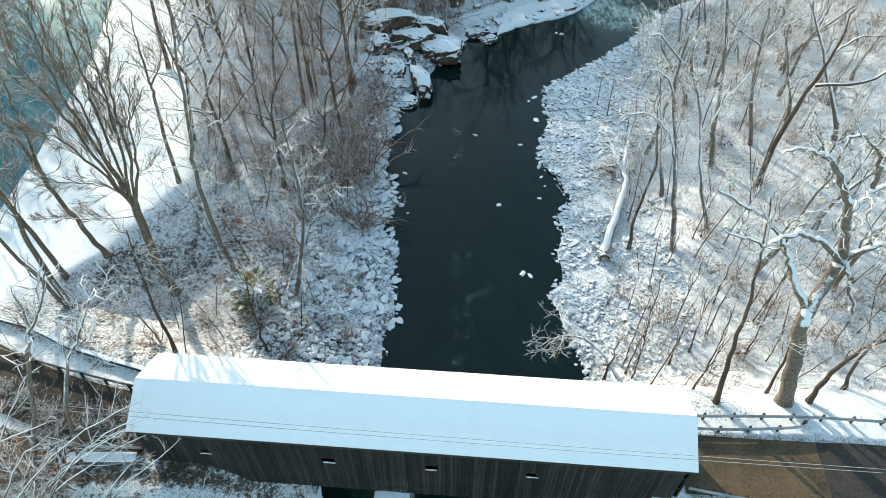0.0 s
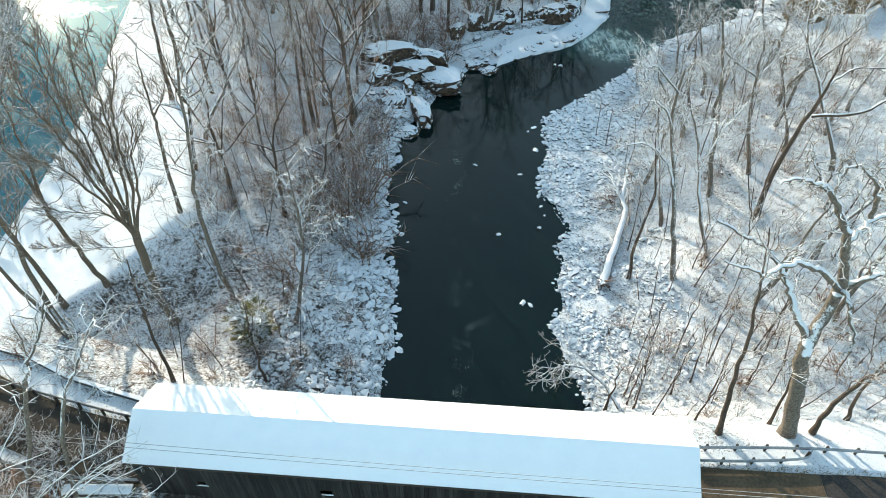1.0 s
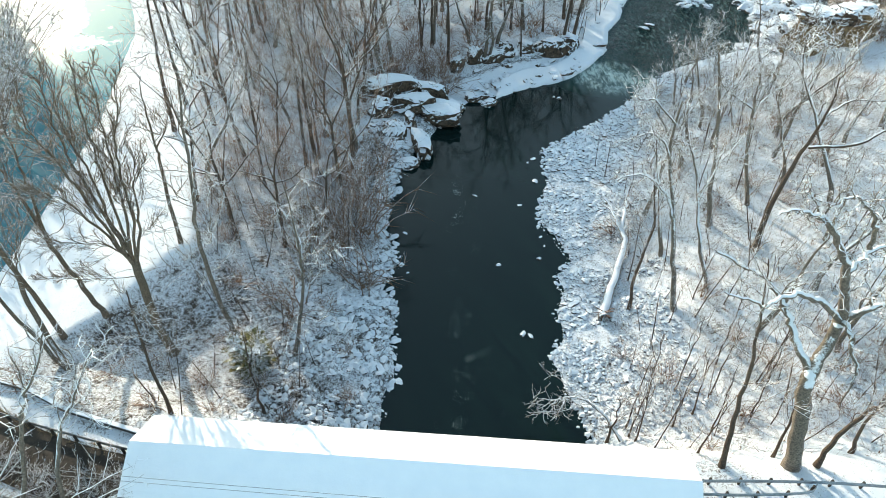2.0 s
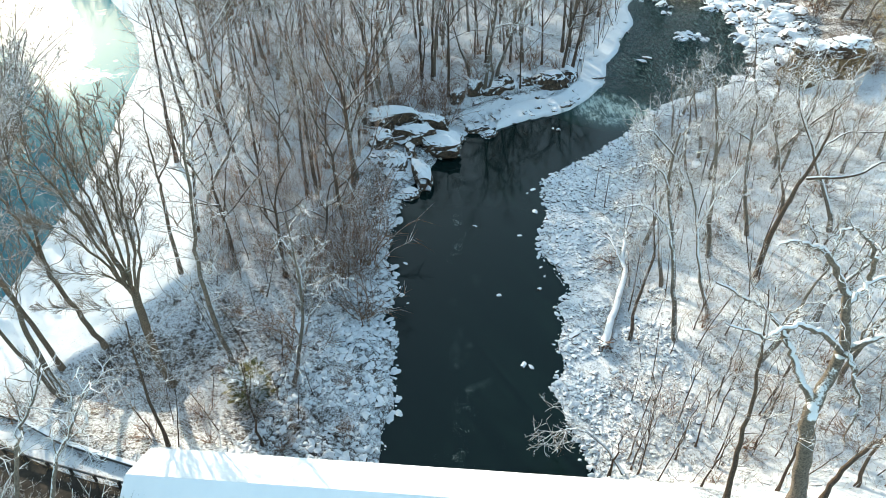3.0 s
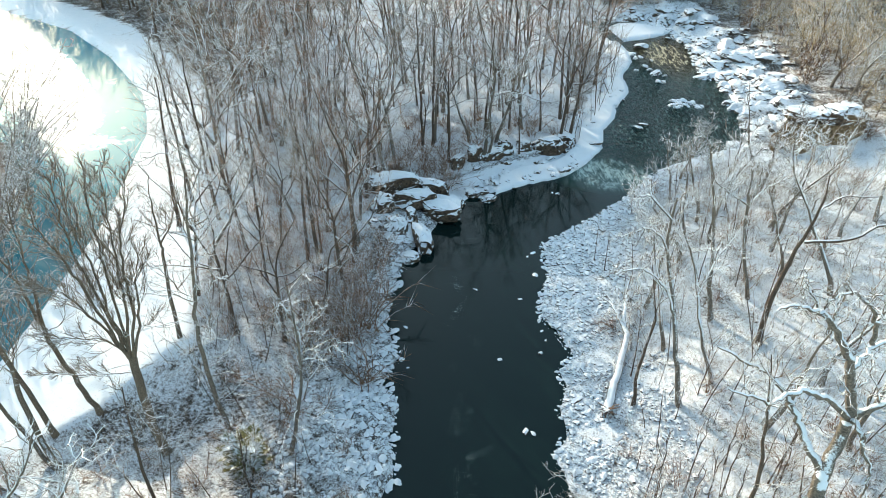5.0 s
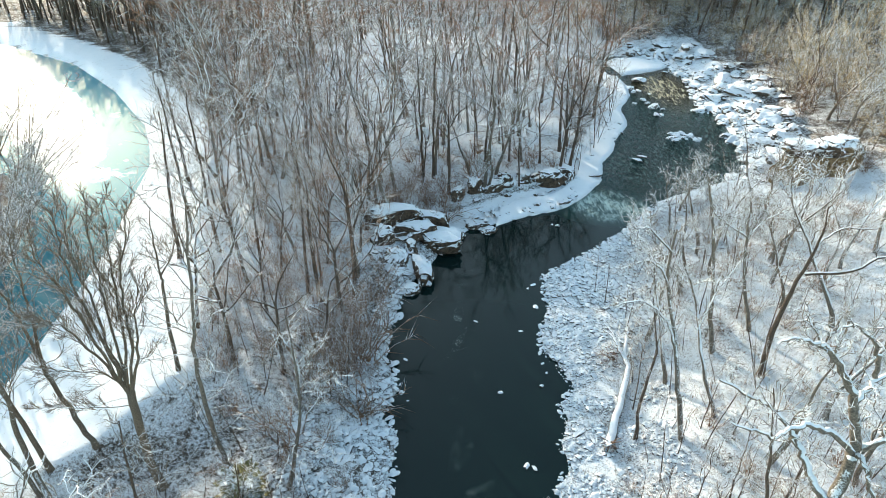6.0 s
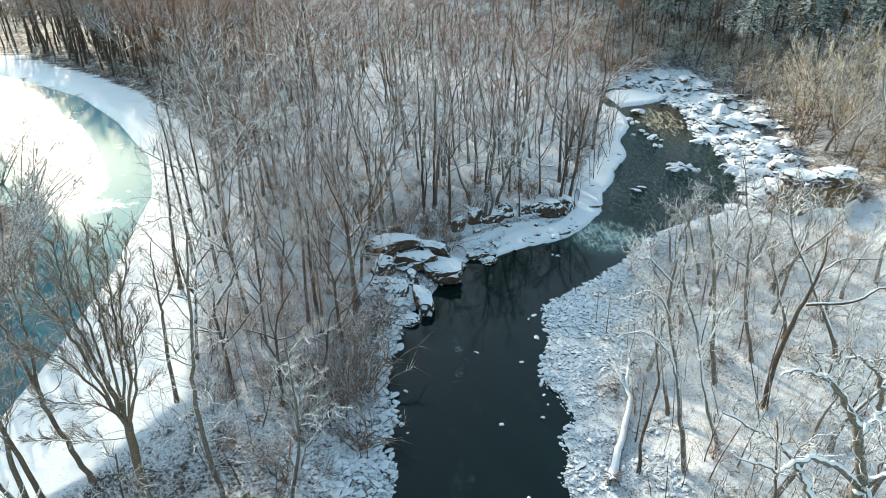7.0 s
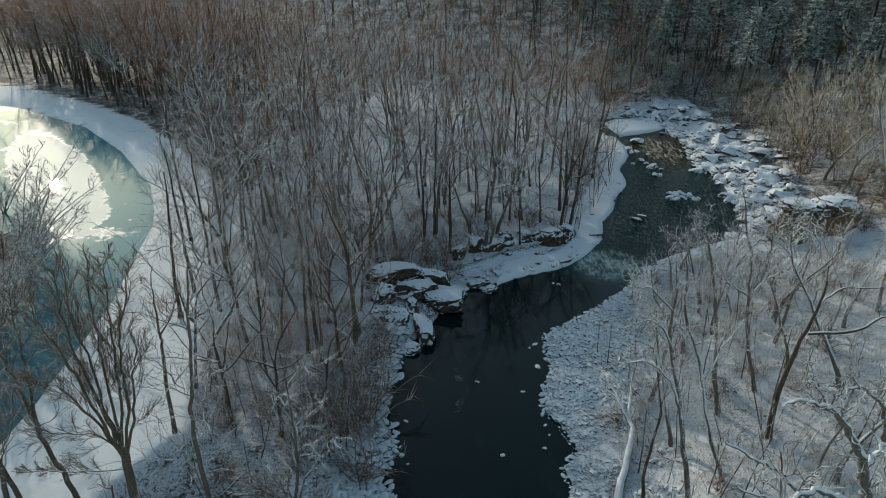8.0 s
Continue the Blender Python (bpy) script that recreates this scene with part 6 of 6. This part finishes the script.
g = np.random.RandomState(57)
BRIER = [shrub(660 + i, 1.3 + 0.3 * i, 12, 0.6) for i in range(3)]
brier_spots = [np.array((-20.5 - 13 * u, 20.4 + 2.6 * v + 3.4 * u * u)) for u, v in g.rand(34, 2)]
joined("roadside_brier", BRIER, brier_spots, g, 0.6, 1.1, (M_BRUSH, M_BARK), "dark tangled brier along the bridge approach")

# cedar bush on the slope
trunk, v, f = hemlock(520, 4.0, 1.0, 0.12)
cedar = tagged(empty("cedar", pose(-16.4, 36.0, float(ground_z(-16.4, 36.0)))), "bushy olive-green cedar powdered with snow", "tree")
part_mesh("trunk", trunk.mesh("trunk", M_BARK), cedar)
part_mesh("crown", mesh_of("crown", v * (1.7, 1.7, 0.9), f, M_CEDAR), cedar)


# fallen sticks on the woodland floor
rng = np.random.RandomState(950)
sticks = Tubes()
spots = strew(rng, [(-26, 26), (-7, 26), (-7, 66), (-10, 86), (8, 94), (-30, 94), (-26, 60)], 0.0, 3400, 1.5) + strew(rng, [(15, 25), (42, 25), (48, 60), (60, 90), (44, 92), (24, 78), (15, 50)], 0.0, 2600, 2.0)
for (x, y), z in zip(spots, ground_z(np.array([p[0] for p in spots]), np.array([p[1] for p in spots]))):
    a, length = rng.uniform(0, 6.283), rng.uniform(0.5, 2.2)
    p = np.array([x, y, z + 0.03])
    q = p + np.array([math.cos(a), math.sin(a), 0]) * length
    q[2] = float(z) + rng.uniform(0.0, 0.35)
    sticks.spike((p, (p + q) / 2 + (0, 0, 0.06), q), (rng.uniform(0.02, 0.05), 0.025))
tagged(new("fallen_sticks", sticks.mesh("fallen_sticks", M_TWIG)), "fallen snow-dusted sticks strewn over the banks", "sticks", kind="stuff")


# dry weed stalks poking through the snow
weeds = Tubes()
spots = strew(rng, [(15, 25), (44, 25), (50, 60), (62, 92), (44, 92), (24, 78), (15, 50)], 0.0, 11000, 3.0) + strew(rng, [(-40, 29), (-24, 27), (-7, 26), (-7, 66), (-10, 86), (8, 94), (24, 112), (-40, 112), (-26, 60), (-26, 46), (-34, 35)], 0.0, 10000, 1.5)
for (x, y), z in zip(spots, ground_z(np.array([p[0] for p in spots]), np.array([p[1] for p in spots]))):
    p = np.array([x, y, z - 0.05])
    weeds.spike((p, p + (rng.normal(0, 0.3), rng.normal(0, 0.3), rng.uniform(0.4, 1.3))), (0.024,))
tagged(new("weed_stalks", weeds.mesh("weed_stalks", M_TWIG)), "dry brown weed stalks poking out of the snow", "weeds", kind="stuff")
# ---------------------------------------------------------------- guardrails and cables
def rail_mesh(pts, z):
    """A folded steel beam along a line."""
    way = np.gradient(pts, axis=0)[:, :2]
    way /= np.linalg.norm(way, axis=1, keepdims=True)
    side = np.stack([-way[:, 1], way[:, 0]], 1)
    fold = [(0.0, 0.16), (0.06, 0.1), (0.06, 0.05), (0.0, 0.0), (0.06, -0.05), (0.06, -0.1), (0.0, -0.16), (-0.015, -0.16), (-0.015, 0.16)]
    v = [(*(p[:2] + s * o), z + h) for p, s in zip(pts, side) for o, h in fold]
    k = len(fold)
    f = [(i * k + j, i * k + (j + 1) % k, (i + 1) * k + (j + 1) % k, (i + 1) * k + j) for i in range(len(pts) - 1) for j in range(k)]
    return mesh_of("rail", np.array(v), f, M_STEEL)


def guardrail(line, gaps, label, snow=True):
    """Beam, posts at the given gaps, and a line of snow on the beam."""
    pts = bend([(*p, 0) for p in line], 6)
    ob = tagged(empty("guardrail", pose(*line[0], ROAD_Z)), label, "guardrail", "guardrails")
    back = Matrix.Translation((-line[0][0], -line[0][1], -ROAD_Z))
    rail = part_mesh("rail", rail_mesh(pts, ROAD_Z + 0.5), ob)
    rail.matrix_basis = back
    run = np.r_[0, np.cumsum(np.linalg.norm(np.diff(pts, axis=0), axis=1))]
    s, me = 0.3, None
    i = 0
    while s < run[-1]:
        x, y = np.interp(s, run, pts[:, 0]), np.interp(s, run, pts[:, 1])
        p = part("post", box(bmesh.new(), -0.07, 0.07, -0.17, -0.02, -0.4, 0.68, 0.012), M_POST, ob) if me is None else part_mesh("post", me, ob)
        me = p.data
        a, b = np.interp(s + 0.1, run, pts[:, 0]) - x, np.interp(s + 0.1, run, pts[:, 1]) - y
        p.matrix_basis = pose(x - line[0][0], y - line[0][1], 0, 0, 0, math.degrees(math.atan2(b, a)) if a or b else 0)
        s += gaps[min(i, len(gaps) - 1)]
        i += 1
    return ob


guardrail([(30, 21.7), (24, 22.1), (15.8, 22.2)], [2.0], "steel guardrail on dark posts along the snowy verge")
guardrail([(46, 19.6), (38, 20.6), (30.1, 21.6)], [2.0], "steel guardrail on dark posts along the snowy verge")
guardrail([(15.4, 17.2), (18.3, 16.6), (24, 15.6), (34, 14.6)][::-1], [1.0], "steel guardrail on close-set posts by the road")
guardrail([(-19.8, 24.2), (-22.1, 24.7), (-26.2, 25.8), (-30.3, 27.0), (-34, 28.4), (-40, 31.5)][::-1], [1.9], "steel guardrail on dark posts at the bridge approach")
guardrail([(-19.8, 20.0), (-24.8, 20.3), (-30, 21.5)], [1.9], "steel guardrail with snow at the bridge approach")
guardrail([(24.6, 21.9), (23.7, 21.35), (19.5, 21.2), (16.2, 21.3)], [2.0], "low inner guardrail with a turned-back end")

# dead grass along the road edges
rng = np.random.RandomState(33)
blades = Tubes()
for line, off in ((ROAD_RIGHT, 2.15), (ROAD_RIGHT, -2.2), (ROAD_LEFT, 2.2), (ROAD_LEFT, -2.2)):
    pts = bend([(*p, 0) for p in line], 8)
    run = np.r_[0, np.cumsum(np.linalg.norm(np.diff(pts, axis=0), axis=1))]
    for _ in range(900):
        k = rng.uniform(0, min(run[-1], 32)) if line is ROAD_RIGHT else run[-1] - rng.uniform(0, 26)
        x, y = np.interp(k, run, pts[:, 0]), np.interp(k, run, pts[:, 1])
        y += off + rng.normal(0, 0.18)
        x += rng.normal(0, 0.1)
        p = np.array([x, y, ROAD_Z - 0.06])
        blades.spike((p, p + np.array([rng.normal(0, 0.12), rng.normal(0, 0.12) - 0.05, rng.uniform(0.12, 0.4)])), (0.022,))
tagged(new("verge_grass", blades.mesh("verge_grass", M_STRAW)), "dead straw-coloured grass along the road edges", "grass", kind="stuff")

parapet = tagged(empty("parapet", pose(-21.6, 26.1, 0)), "low old timber kerb beam powdered with snow", "parapet")
for (ax, ay), (bx, by) in (((-20.5, 25.8), (-24.0, 26.9)), ((-24.0, 26.9), (-27.6, 28.1)), ((-27.6, 28.1), (-31.2, 29.9)), ((-31.2, 29.9), (-35, 31.0))):
    length = math.dist((ax, ay), (bx, by))
    beam = part("beam", box(bmesh.new(), 0.02, length - 0.02, -0.16, 0.16, 0, 0.4, 0.03), M_STONE, parapet)
    beam.matrix_basis = pose(ax + 21.6, ay - 26.1, min(float(ground_z(ax, ay)), float(ground_z(bx, by))) + 0.05, 0, 0, math.degrees(math.atan2(by - ay, bx - ax)))


wing = tagged(empty("wing_wall", pose(-22.4, 19.55, 6.2)), "low wing wall under smooth snow at the bridge approach", "wall")
part("wall_body", box(bmesh.new(), -2.2, 2.2, -0.3, 0.3, -0.6, 0.85, 0.03), M_MASONRY, wing)
part("snow_cap", box(bmesh.new(), -2.24, 2.24, -0.36, 0.34, 0.856, 1.0, 0.06), M_SNOW, wing, "cap of fresh snow")


def cable(a, b, sag, r, label):
    s = np.linspace(0, 1, 40)[:, None]
    pts = np.array(a) * (1 - s) + np.array(b) * s
    pts[:, 2] -= (sag * 4 * s * (1 - s))[:, 0]
    t = Tubes()
    t.add(pts, np.full(40, r), 5)
    tagged(new("utility_cable", t.mesh("utility_cable", M_CABLE)), label, "cable", "utility cables")


cable((-58, 23.2, 13.8), (62, 12.9, 13.8), 1.3, 0.018, "thin grey utility cable strung along the bridge")
cable((-58, 22.85, 13.8), (62, 12.75, 13.8), 1.33, 0.018, "thin grey utility cable strung along the bridge")


def utility_pole(x, y, height, turn):
    ob = tagged(empty("utility_pole", pose(x, y, float(ground_z(x, y)), 0, 0, turn)), "old wooden utility pole with a snowy crossarm by the canal", "utility pole")
    t = Tubes()
    t.add(np.array([(0, 0, -0.5), (0, 0, height * 0.5), (0, 0, height)]), (0.075, 0.07, 0.06), 8)
    part_mesh("post", t.mesh("post", M_CABLE), ob)
    for z in (height - 0.3, height - 0.9):
        part("crossarm", box(bmesh.new(), -1.1, 1.1, 0.11, 0.21, z - 0.06, z + 0.06, 0.01), M_CABLE, ob)
        for k in (-0.95, -0.5, 0.5, 0.95):
            part("insulator", box(bmesh.new(), k - 0.04, k + 0.04, 0.12, 0.2, z + 0.06, z + 0.2, 0.02), M_CABLE, ob)


utility_pole(-39.3, 69.0, 7.5, -20)
